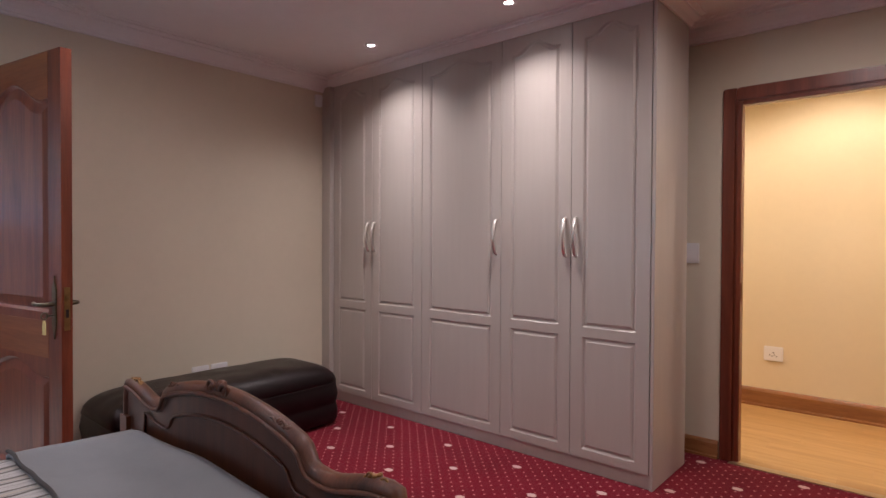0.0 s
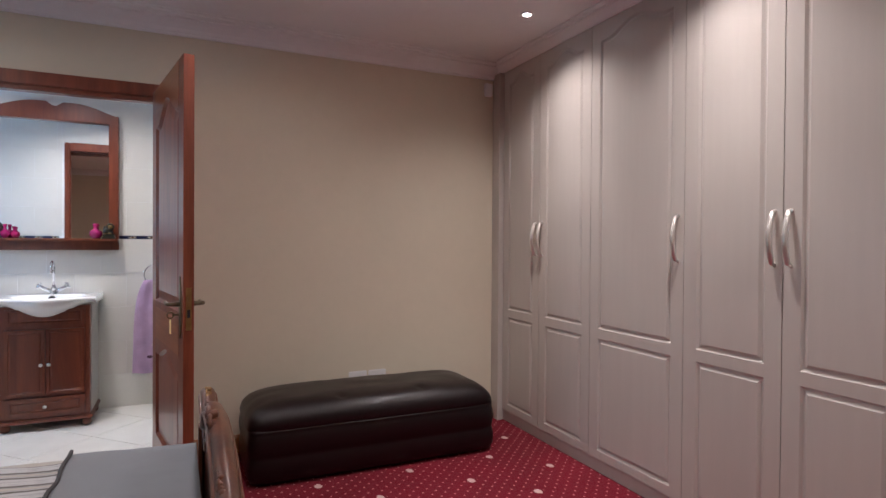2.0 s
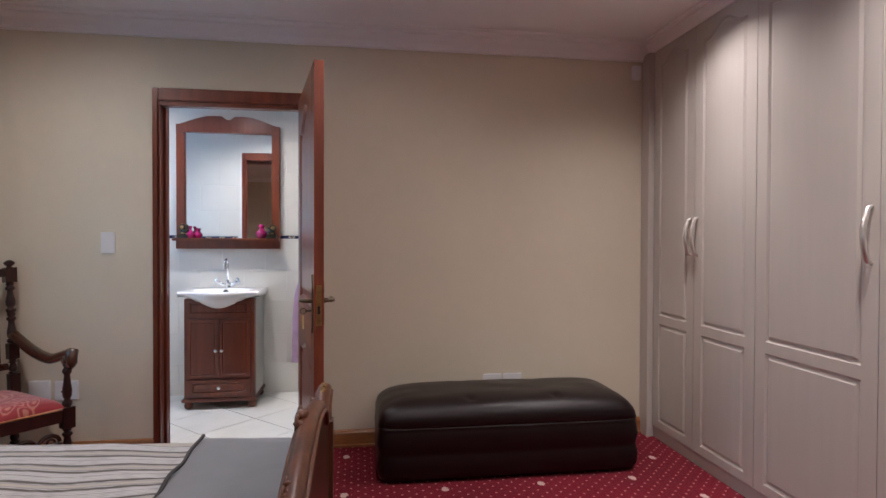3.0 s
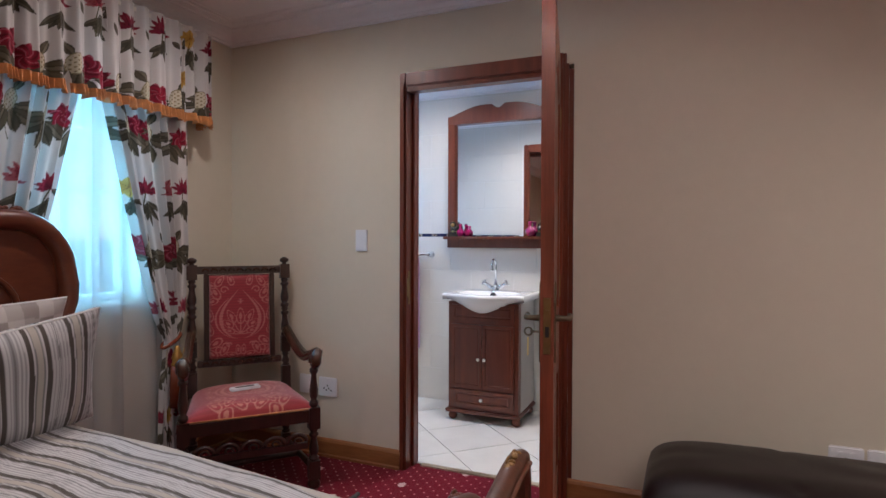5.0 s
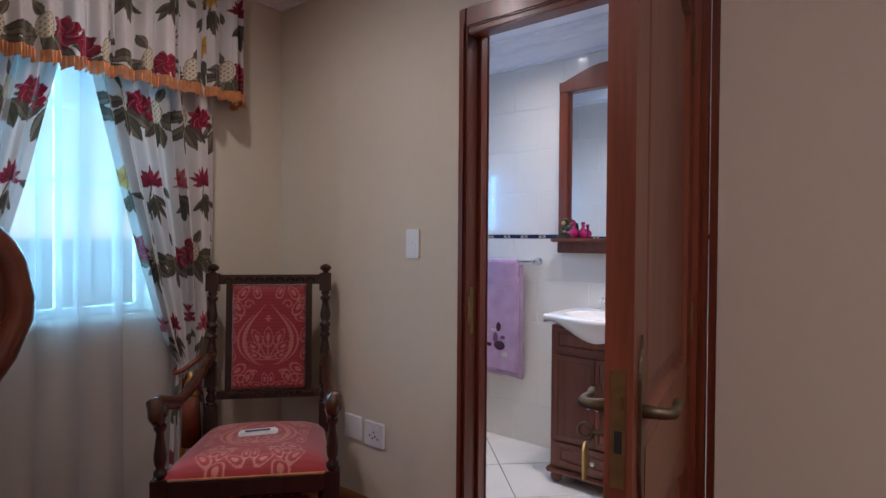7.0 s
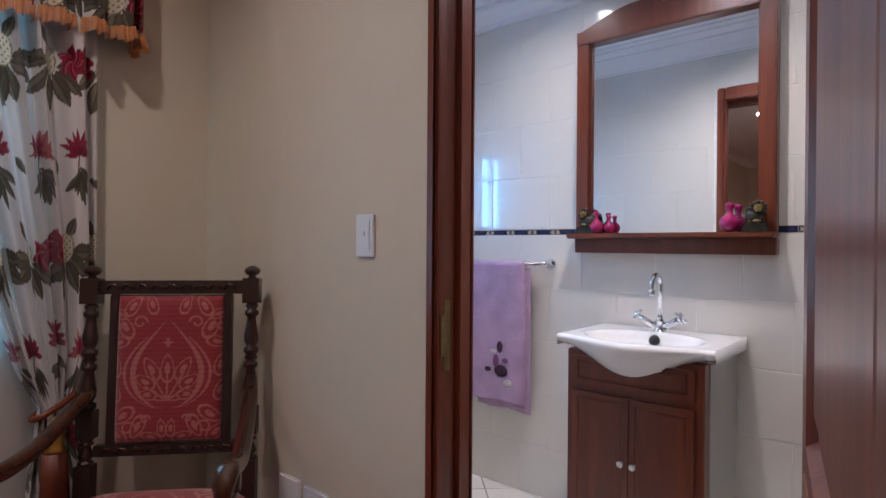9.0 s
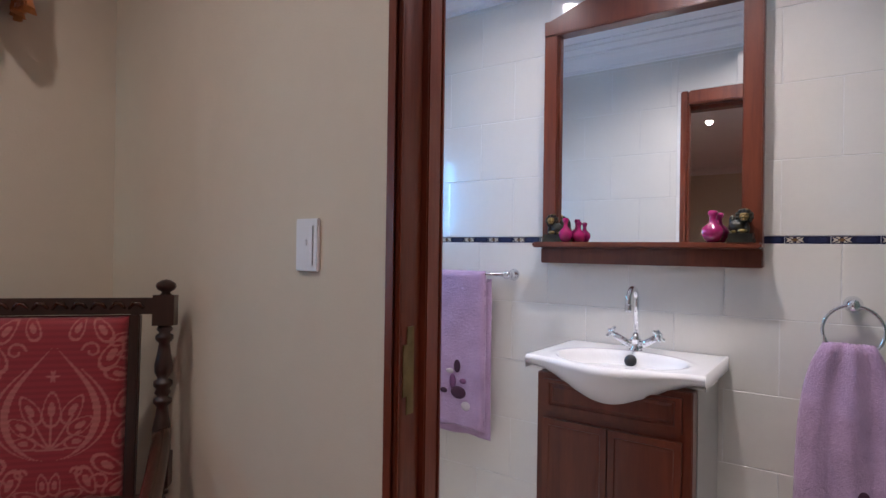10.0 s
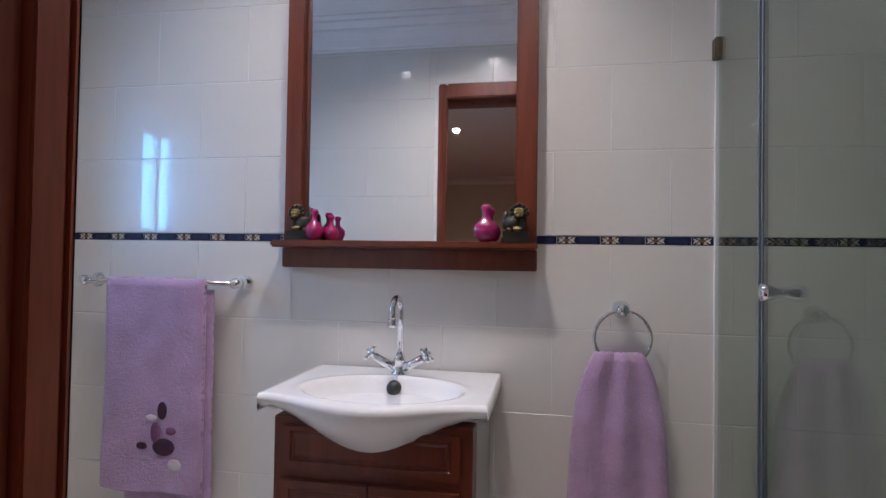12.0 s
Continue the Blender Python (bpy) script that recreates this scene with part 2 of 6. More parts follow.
M_CHROME = mat("chrome", (0.82, 0.83, 0.85), 0.07, 1.0, var=0.0)
M_BRASS = mat("aged_brass", (0.34, 0.235, 0.105), 0.38, 1.0, var=0.25, scale=30)
M_BRONZE = mat("dark_bronze", (0.17, 0.14, 0.09), 0.42, 0.8, var=0.3, scale=40)
M_LEATHER = mat("dark_brown_leather", (0.0075, 0.0030, 0.0038), 0.36, var=0.25, scale=9, bump=0.22, bscale=330, spec=0.32, rvar=0.05, coat=0.10)
M_BED = wood("carved_mahogany", (0.045, 0.014, 0.007), (0.14, 0.046, 0.02), rough=0.38, coat=0.15)
M_HEAD = wood("polished_mahogany", (0.085, 0.020, 0.009), (0.145, 0.040, 0.017), grain=(1.5, 5, 5), rough=0.28, coat=0.4, bump=0.05)
M_BEDX = wood("mahogany_panel", (0.035, 0.010, 0.005), (0.10, 0.030, 0.013), rough=0.38, coat=0.15)
M_CHAIR = wood("dark_oak", (0.012, 0.005, 0.0035), (0.042, 0.015, 0.009), rough=0.3, coat=0.4)
M_ARM = wood("worn_oak_arm", (0.022, 0.008, 0.004), (0.085, 0.032, 0.015), grain=(3, 3, 3), rough=0.24, coat=0.4)
M_PLASTIC = mat("white_plastic", (0.80, 0.80, 0.81), 0.35, var=0.03, scale=5)
M_DARK = mat("dark_plastic", (0.02, 0.02, 0.02), 0.4, var=0.1)
M_TILE = mat("glossy_wall_tile", (0.69, 0.665, 0.61), 0.30, var=0.03, scale=4, bump=0.010, bscale=14, spec=0.85, coat=1.0)
M_GROUT = mat("tile_grout", (0.74, 0.73, 0.71), 0.9, var=0.08, scale=30)
M_FTILE = mat("cream_floor_tile", (0.80, 0.775, 0.72), 0.22, var=0.05, scale=5, bump=0.03, bscale=25)
M_FGROUT = mat("floor_grout", (0.28, 0.26, 0.24), 0.9, var=0.15, scale=40)
M_NAVY = mat("navy_glaze", (0.012, 0.016, 0.045), 0.12, var=0.2, scale=40)
M_CREAM = mat("cream_glaze", (0.55, 0.50, 0.40), 0.15, var=0.1, scale=60)
M_OCHRE = mat("brown_glaze", (0.16, 0.09, 0.04), 0.15, var=0.2, scale=60)
M_CERAMIC = mat("white_ceramic", (0.86, 0.86, 0.85), 0.06, var=0.0, coat=0.5)
M_VANITY = wood("vanity_mahogany", (0.095, 0.020, 0.010), (0.18, 0.043, 0.018), rough=0.32, coat=0.3)
M_TOWEL = mat("lilac_terry", (0.46, 0.305, 0.465), 0.95, var=0.16, scale=11, bump=1.0, bscale=260, spec=0.1, sheen=0.5)
M_PLUM = mat("plum_embroidery", (0.05, 0.012, 0.035), 0.8, var=0.2, scale=60)
M_MAUVE = mat("mauve_embroidery", (0.20, 0.07, 0.16), 0.8, var=0.2, scale=60)
M_IVORY = mat("ivory_embroidery", (0.60, 0.52, 0.52), 0.8, var=0.2, scale=60)
M_PINK = mat("magenta_glazed_pottery", (0.34, 0.014, 0.11), 0.12, var=0.25, scale=30, coat=0.5)
M_FIGURE = mat("gilded_dark_resin", (0.022, 0.020, 0.013), 0.32, 0.2, var=0.8, scale=45, bump=0.6, bscale=90)
M_MIRROR = mirror_material()
M_GLASS = glass("clear_glass")
M_SHOWER = glass("shower_glass", (0.68, 0.75, 0.70))
M_SEAL = mat("grey_glass_edge", (0.22, 0.26, 0.30), 0.2, 0.5, var=0.1)
M_VOILE = sheer("white_voile")
M_FLORAL = printed("floral_cotton", thin=0.09)
M_DAMASK = printed("red_damask", rough=0.55, sheen=0.4)
M_STRIPE = printed("striped_bedding")
M_LINING = mat("cream_lining", (0.70, 0.67, 0.60), 0.9, var=0.05, scale=12)
M_FRINGE = mat("ochre_silk_trim", (0.55, 0.21, 0.05), 0.5, var=0.35, scale=25, bump=0.4, bscale=200, sheen=0.5)
M_THROW = mat("grey_quilt_cotton", (0.175, 0.185, 0.205), 0.9, var=0.07, scale=14, bump=0.3, bscale=420, sheen=0.3)
M_THROWEDGE = mat("charcoal_binding", (0.055, 0.053, 0.055), 0.9, var=0.1)
M_CHECK = printed("checked_pillow_cotton")
M_SHEET = mat("white_mattress_cotton", (0.66, 0.65, 0.63), 0.9, var=0.05, scale=8)
M_FLOORW = wood("light_laminate", (0.44, 0.25, 0.09), (0.60, 0.37, 0.15), grain=(1.2, 12, 9), rough=0.3, coat=0.3)
M_STRIP = mat("aluminium_strip", (0.55, 0.45, 0.32), 0.35, 0.9, var=0.1, scale=30)
M_LENS = glow("lamp_lens", (1.0, 0.95, 0.9), 30.0)
M_WINFRAME = mat("white_window_steel", (0.70, 0.70, 0.70), 0.4, var=0.05)
M_GROUND = mat("dry_lawn", (0.10, 0.11, 0.05), 0.95, var=0.3, scale=3)
M_GILT = mat("rubbed_gilding", (0.30, 0.17, 0.065), 0.36, 0.55, var=0.55, scale=28, bump=0.3, bscale=120)
M_GOLDLEAF = mat("rubbed_gold", (0.34, 0.235, 0.09), 0.28, 0.8, var=0.7, scale=60, bump=0.9, bscale=110)
M_MELAMINE = mat("pale_grey_melamine", (0.46, 0.43, 0.40), 0.3, var=0.05, scale=6)
M_AMBER = mat("orange_silk_fringe", (0.17, 0.035, 0.012), 0.25, var=0.3, scale=14, coat=0.5)
M_GOLD = mat("gold_leaf", (0.65, 0.38, 0.10), 0.28, 1.0, var=0.2, scale=40)


# ---- mesh tools ----
def box(bm, x0, x1, y0, y1, z0, z1, mi=0):
    v = [bm.verts.new(p) for p in ((x0, y0, z0), (x1, y0, z0), (x1, y1, z0), (x0, y1, z0), (x0, y0, z1), (x1, y0, z1), (x1, y1, z1), (x0, y1, z1))]
    for f in ((0, 3, 2, 1), (4, 5, 6, 7), (0, 1, 5, 4), (1, 2, 6, 5), (2, 3, 7, 6), (3, 0, 4, 7)):
        bm.faces.new([v[k] for k in f]).material_index = mi
    return v


def boxes(*dims):
    bm = bmesh.new()
    for d in dims:
        box(bm, *d)
    return bm


def lathe(profile, segs=16, bm=None, at=(0, 0, 0), m=None, mi=0):
    """Turned piece: (radius, height) pairs spun round z."""
    bm = bm or bmesh.new()
    rings = []
    for r, z in profile:
        ring = []
        for k in range(segs):
            a = 2 * math.pi * k / segs
            p = Vector((max(r, 0.0004) * math.cos(a), max(r, 0.0004) * math.sin(a), z))
            p = (m @ p) if m else p
            ring.append(bm.verts.new(p + Vector(at)))
        rings.append(ring)
    for a, b in zip(rings, rings[1:]):
        for k in range(segs):
            f = bm.faces.new((a[k], a[(k + 1) % segs], b[(k + 1) % segs], b[k]))
            f.material_index, f.smooth = mi, True
    bm.faces.new(rings[0][::-1]).material_index = mi
    bm.faces.new(rings[-1]).material_index = mi
    return bm


def tube(points, radius, segs=10, bm=None, closed=False, flat=1.0, mi=0):
    """A round bar along a line of points; radius may be a list."""
    bm = bm or bmesh.new()
    pts = [Vector(p) for p in points]
    n = len(pts)
    rad = radius if isinstance(radius, (list, tuple)) else [radius] * n
    rings, side = [], None
    for i, p in enumerate(pts):
        a = pts[(i - 1) % n] if closed or i else p
        b = pts[(i + 1) % n] if closed or i < n - 1 else p
        d = (b - a).normalized()
        if side is None:
            side = d.orthogonal().normalized()
        side = (side - d * side.dot(d)).normalized()
        up = d.cross(side)
        rings.append([bm.verts.new(p + rad[i] * (math.cos(t) * side + flat * math.sin(t) * up)) for t in [2 * math.pi * k / segs for k in range(segs)]])
    pairs = list(zip(rings, rings[1:])) + ([(rings[-1], rings[0])] if closed else [])
    for a, b in pairs:
        for k in range(segs):
            f = bm.faces.new((a[k], a[(k + 1) % segs], b[(k + 1) % segs], b[k]))
            f.smooth, f.material_index = True, mi
    if not closed:
        bm.faces.new(rings[0][::-1]).material_index = mi
        bm.faces.new(rings[-1]).material_index = mi
    return bm


def arc(c, r, a0, a1, n, plane="xz"):
    out = []
    for k in range(n + 1):
        a = radians(a0 + (a1 - a0) * k / n)
        u, v = r * math.cos(a), r * math.sin(a)
        out.append({"xz": (c[0] + u, c[1], c[2] + v), "yz": (c[0], c[1] + u, c[2] + v), "xy": (c[0] + u, c[1] + v, c[2])}[plane])
    return out


def prism(outline, depth, axis="y", bm=None, at=0.0):
    """A flat outline of (a, b) pairs given thickness along an axis."""
    bm = bm or bmesh.new()

    def put(a, b, d):
        return {"y": (a, d, b), "x": (d, a, b), "z": (a, b, d)}[axis]

    lo = [bm.verts.new(put(a, b, at)) for a, b in outline]
    hi = [bm.verts.new(put(a, b, at + depth)) for a, b in outline]
    bm.faces.new(lo), bm.faces.new(hi[::-1])
    n = len(outline)
    for k in range(n):
        bm.faces.new((lo[k], lo[(k + 1) % n], hi[(k + 1) % n], hi[k]))
    return bm


def blob(bm, c, r, segs=10, rings=7, mi=0):
    """A rounded lump with radii r at c."""
    m = Matrix.Translation(c) @ Matrix.Diagonal((*r, 1))
    for f in bmesh.ops.create_uvsphere(bm, u_segments=segs, v_segments=rings, radius=1, matrix=m)["verts"]:
        for g in f.link_faces:
            g.smooth, g.material_index = True, mi
    return bm


def sweep(profile, path, bm=None):
    """A moulding: (out, z) pairs carried along (x, y) points, out to the left of the way, mitred."""
    bm = bm or bmesh.new()
    rows = []
    for i, p in enumerate(path):
        p = Vector(p)
        d0 = (p - Vector(path[i - 1])).normalized() if i else None
        d1 = (Vector(path[i + 1]) - p).normalized() if i < len(path) - 1 else None
        d0, d1 = d0 or d1, d1 or d0
        n0, n1 = Vector((-d0.y, d0.x)), Vector((-d1.y, d1.x))
        n = (n0 + n1) / max(0.2, 1 + n0.dot(n1))
        rows.append([bm.verts.new((p.x + n.x * o, p.y + n.y * o, z)) for o, z in profile])
    k = len(profile)
    for a, b in zip(rows, rows[1:]):
        for j in range(k):
            bm.faces.new((a[j], b[j], b[(j + 1) % k], a[(j + 1) % k]))
    bm.faces.new(rows[0]), bm.faces.new(rows[-1][::-1])
    return bm


def mesh_of(name, bm, materials, bevel=0.0, smooth=False):
    bmesh.ops.remove_doubles(bm, verts=bm.verts, dist=1e-6)
    bmesh.ops.recalc_face_normals(bm, faces=bm.faces)
    if bevel:
        edges = [e for e in bm.edges if len(e.link_faces) == 2 and e.calc_face_angle(0) > 0.6]
        bmesh.ops.bevel(bm, geom=edges, offset=bevel, segments=2, affect="EDGES", clamp_overlap=True)
    if smooth:
        for f in bm.faces:
            f.smooth = True
    me = bpy.data.meshes.new(name)
    bm.to_mesh(me)
    bm.free()
    for m in materials if isinstance(materials, (list, tuple)) else [materials]:
        me.materials.append(m)
    return me


def part(name, bm, material, parent, label="", bevel=0.0, smooth=False, m=None):
    ob = new(name, mesh_of(name, bm, material, bevel, smooth))
    ob.parent = parent
    if m is not None:
        ob.matrix_basis = m
    return tagged(ob, label)


def thing(name, label, category, m=None, group="", kind=""):
    ob = new(name)
    ob.empty_display_size = 0.1
    if m is not None:
        ob.matrix_basis = m
    return tagged(ob, label, category, group, kind)


def single(name, bm, material, label, category="", group="", kind="", bevel=0.0, smooth=False, m=None):
    ob = new(name, mesh_of(name, bm, material, bevel, smooth))
    if m is not None:
        ob.matrix_basis = m
    return tagged(ob, label, category, group, kind)


def panel_outline(x0, x1, z0, z1, arch, n=24):
    """A panel whose head rises in an ogee by arch."""
    pts = [(x0, z0), (x1, z0)]
    for k in range(n + 1):
        u = 1 - 2 * k / n
        w = min(1.0, abs(u) / 0.86)
        pts.append(((x0 + x1) / 2 + u * (x1 - x0) / 2, z1 - arch + arch * 0.5 * (1 + math.cos(math.pi * w))))
    return pts


def panelled(w, h, thick, panels, two_sided=False, groove=0.006, steps=(0.007, 0.016, 0.026), rise=0.0):
    """A slab from (0, 0, 0) to (w, thick, h) with routed panels (x0, x1, z0, z1, arch) in its face at y = 0."""
    bm = bmesh.new()

    def face(y, sgn):
        edges = []

        def loop(pts, yy):
            vs = [bm.verts.new((a, yy, b)) for a, b in pts]
            return vs, [bm.edges.new((vs[k], vs[(k + 1) % len(vs)])) for k in range(len(vs))]

        rim, es = loop([(0, 0), (w, 0), (w, h), (0, h)], y)
        edges += es
        for x0, x1, z0, z1, arch in panels:
            out = panel_outline(x0, x1, z0, z1, arch)
            cx, cz, pw, ph = (x0 + x1) / 2, (z0 + z1) / 2, x1 - x0, z1 - z0
            prev, es = loop(out, y)
            edges += es
            for d, dep in zip(steps, (groove, groove, -rise)):
                cur = [bm.verts.new((cx + (a - cx) * (1 - 2 * d / pw), y + sgn * dep, cz + (b - cz) * (1 - 2 * d / ph))) for a, b in out]
                for k in range(len(out)):
                    bm.faces.new((prev[k], prev[(k + 1) % len(out)], cur[(k + 1) % len(out)], cur[k]))
                prev = cur
            bm.faces.new(prev)
        bmesh.ops.triangle_fill(bm, use_beauty=True, edges=edges)
        return rim

    a = face(0.0, 1)
    if two_sided:
        b = face(thick, -1)
    else:
        b = [bm.verts.new((x, thick, z)) for x, z in ((0, 0), (w, 0), (w, h), (0, h))]
        bm.faces.new(b)
    for k in range(4):
        bm.faces.new((a[k], a[(k + 1) % 4], b[(k + 1) % 4], b[k]))
    return bm


def cloth(name, pos, colour, material, parent=None, thick=0.0):
    """A sheet from a grid of places, with a printed colour for each."""
    h, w = pos.shape[:2]
    idx = np.arange(h * w).reshape(h, w)
    quads = np.stack([idx[:-1, :-1], idx[:-1, 1:], idx[1:, 1:], idx[1:, :-1]], -1).reshape(-1, 4)
    me = bpy.data.meshes.new(name)
    me.from_pydata(pos.reshape(-1, 3).tolist(), [], quads.tolist())
    at = me.color_attributes.new("print", "FLOAT_COLOR", "POINT")
    rgba = np.ones((h * w, 4), np.float32)
    rgba[:, :3] = colour.reshape(-1, 3)
    at.data.foreach_set("color", rgba.ravel())
    me.polygons.foreach_set("use_smooth", [True] * len(me.polygons))
    me.materials.append(material)
    ob = new(name, me)
    ob.parent = parent
    if thick:
        so = ob.modifiers.new("thickness", "SOLIDIFY")
        so.thickness, so.offset = thick, 0
    return ob


# ---- structure ----
WX, BX, SY, NY, EX = -3.5, -4.80, -1.42, 3.49, 2.3
WARD_BACK = 3.27
BW = -3.60
WARD_Y = 2.785

floor = single("floor", boxes((BW, EX, SY, NY, -0.05, 0.0)), M_CARPET, "crimson carpet with pale dots and shell motifs", "floor", kind="structure")
hall_floor = single("hall_floor", boxes((-2.6, EX, NY, 4.84, -0.05, -0.004)), M_FGROUT, "light laminate floor of the passage", "floor", kind="structure")
bath_floor = single("bath_floor", boxes((BX, BW, SY, 1.75, -0.05, -0.004)), M_FGROUT, "cream floor tiles laid diagonally", "floor", kind="structure")

wall_west = single("wall_west", boxes((BW + 0.005, WX, SY, -0.215, 0, 2.55), (BW + 0.005, WX, 0.675, NY, 0, 2.55), (BW + 0.005, WX, -0.215, 0.675, 2.067, 2.55)), M_WALL, "cream painted wall with a doorway to the bathroom", "wall", kind="structure")
WINX0, WINX1, WINZ0, WINZ1 = -2.86, -2.22, 0.93, 2.02
BWX0, BWX1, BWZ0, BWZ1 = -4.36, -4.10, 1.30, 1.78
wall_south = single("wall_south", boxes((BX - 0.1, EX, SY - 0.2, SY, 0, WINZ0), (BX - 0.1, BWX0, SY - 0.2, SY, 0.93, 2.55), (BWX1, WINX0, SY - 0.2, SY, 0.93, 2.55),
                    (WINX1, EX, SY - 0.2, SY, 0.93, 2.55), (BWX0, BWX1, SY - 0.2, SY, 0.93, BWZ0), (BWX0, BWX1, SY - 0.2, SY, BWZ1, 2.55), (WINX0, WINX1, SY - 0.2, SY, WINZ1, 2.55)),
                    M_WALL, "cream painted outside wall with a window", "wall", kind="structure")
DX0, DX1 = -0.702, 0.102
wall_north = single("wall_north", boxes((WX, DX0, NY, NY + 0.14, 0, 2.55), (DX1, EX, NY, NY + 0.14, 0, 2.55), (DX0, DX1, NY, NY + 0.14, 2.067, 2.55)), M_WALL, "cream painted wall with a doorway to the passage", "wall", kind="structure")
wall_east = single("wall_east", boxes((EX, EX + 0.1, SY - 0.2, 4.9, -0.05, 2.55)), M_WALL, "cream painted wall", "wall", kind="structure")
hall_wall = single("hall_wall", boxes((-2.6, EX, 4.84, 4.94, -0.05, 2.55), (-2.7, -2.6, NY + 0.14, 4.94, -0.05, 2.55)), M_HALLWALL, "warm yellow painted passage wall", "wall", kind="structure")
hall_lining = single("hall_lining", boxes((-2.6, DX0, NY + 0.14, NY + 0.145, 0, 2.5), (DX1, EX, NY + 0.14, NY + 0.145, 0, 2.5)), M_HALLWALL, "warm yellow painted passage wall", "wall", kind="structure")
bath_wall_west = single("bath_wall_west", boxes((BX - 0.1, BX - 0.0016, SY, 1.85, -0.05, 2.55)), M_GROUT, "glossy cream tiles with a navy border", "wall", kind="structure")
bath_wall_north = single("bath_wall_north", boxes((BX - 0.0016, BW, 1.756, 1.85, -0.05, 2.55)), M_GROUT, "glossy cream tiled shower wall", "wall", kind="structure")
bath_wall_east = single("bath_wall_east", boxes((BW - 0.0044, BW + 0.005, SY, -0.215, 0, 2.5), (BW - 0.0044, BW + 0.005, 0.675, 1.756, 0, 2.5), (BW - 0.0044, BW + 0.005, -0.215, 0.675, 2.067, 2.5)), M_GROUT, "glossy cream tiled wall with a doorway", "wall", kind="structure")
ceiling = single("ceiling", boxes((WX - 0.01, EX + 0.1, SY - 0.2, 4.94, CEIL, CEIL + 0.1)), M_CEIL, "white painted ceiling", "ceiling", kind="structure")
bath_ceiling = single("bath_ceiling", boxes((BX - 0.1, BW, SY - 0.2, 1.85, BCEIL, BCEIL + 0.1)), M_CEIL, "white painted ceiling", "ceiling", kind="structure")
ground = single("ground", boxes((-600, 600, -900, SY - 0.25, -0.35, -0.25)), M_GROUND, "dry lawn outside the window", "ground", kind="structure")

# cornices: cove with steps
COVE = [(0.0, 2.41), (0.018, 2.41), (0.018, 2.425), (0.026, 2.425), (0.034, 2.445), (0.052, 2.465), (0.075, 2.478), (0.09, 2.481), (0.09, 2.490), (0.125, 2.495), (0.125, 2.505), (0.15, 2.506), (0.15, CEIL), (0.0, CEIL)]
single("trim_cornice", sweep(COVE, [(EX, SY), (EX, NY), (-1.3, NY)]), M_CEIL, "white stepped plaster cornice", "cornice", kind="structure")
single("trim_cornice_west", sweep(COVE, [(WX, WARD_Y), (WX, SY), (EX, SY)]), M_CEIL, "white stepped plaster cornice", "cornice", kind="structure")
CROWN = [(0.0, 2.445), (0.012, 2.445), (0.016, 2.455), (0.03, 2.47), (0.05, 2.482), (0.062, 2.485), (0.062, 2.495), (0.085, 2.5), (0.085, CEIL), (0.0, CEIL)]
single("trim_crown", sweep(CROWN, [(-0.88, WARD_BACK), (-0.88, WARD_Y), (WX, WARD_Y)]), M_CEIL, "pale crown moulding over the wardrobe", "cornice", kind="structure")
BCOVE = [(0.0, 2.315), (0.014, 2.315), (0.014, 2.33), (0.03, 2.335), (0.05, 2.36), (0.08, 2.385), (0.10, 2.39), (0.10, 2.405), (0.14, 2.42), (0.14, 2.435), (0.17, 2.44), (0.17, BCEIL), (0.0, BCEIL)]
single("trim_bath_cornice", sweep(BCOVE, [(BW, 1.756), (BX, 1.756), (BX, SY), (BW, SY), (BW, 1.755)]), M_CEIL, "white stepped plaster cornice", "cornice", kind="structure")

# skirting boards
SK = [(0.0, 0.0), (0.030, 0.0), (0.030, 0.012), (0.018, 0.016), (0.018, 0.082), (0.012, 0.094), (0.004, 0.1), (0.0, 0.1)]
for nm, pth in (("baseboard_west", [(WX, WARD_Y), (WX, 0.655)]), ("baseboard_southwest", [(WX, -0.24), (WX, SY), (EX, SY), (EX, NY), (0.17, NY)]), ("baseboard_north", [(-0.762, NY), (-1.3, NY)])):
    single(nm, sweep(SK, pth), M_SKIRT, "varnished brown wooden skirting board", "skirting", kind="structure")
single("baseboard_hall", sweep([(o * 1.1, z * 1.35) for o, z in SK], [(EX, 4.84), (-2.6, 4.84)]), M_SKIRT, "varnished brown wooden skirting board", "skirting", kind="structure")


def door_frame(name, label):
    """A doorway lined in dark wood: architraves on both faces, jambs, head and stops. Width along x from 0, faces at y = 0 and depth."""
    return thing(name, label, "door frame", kind="structure")


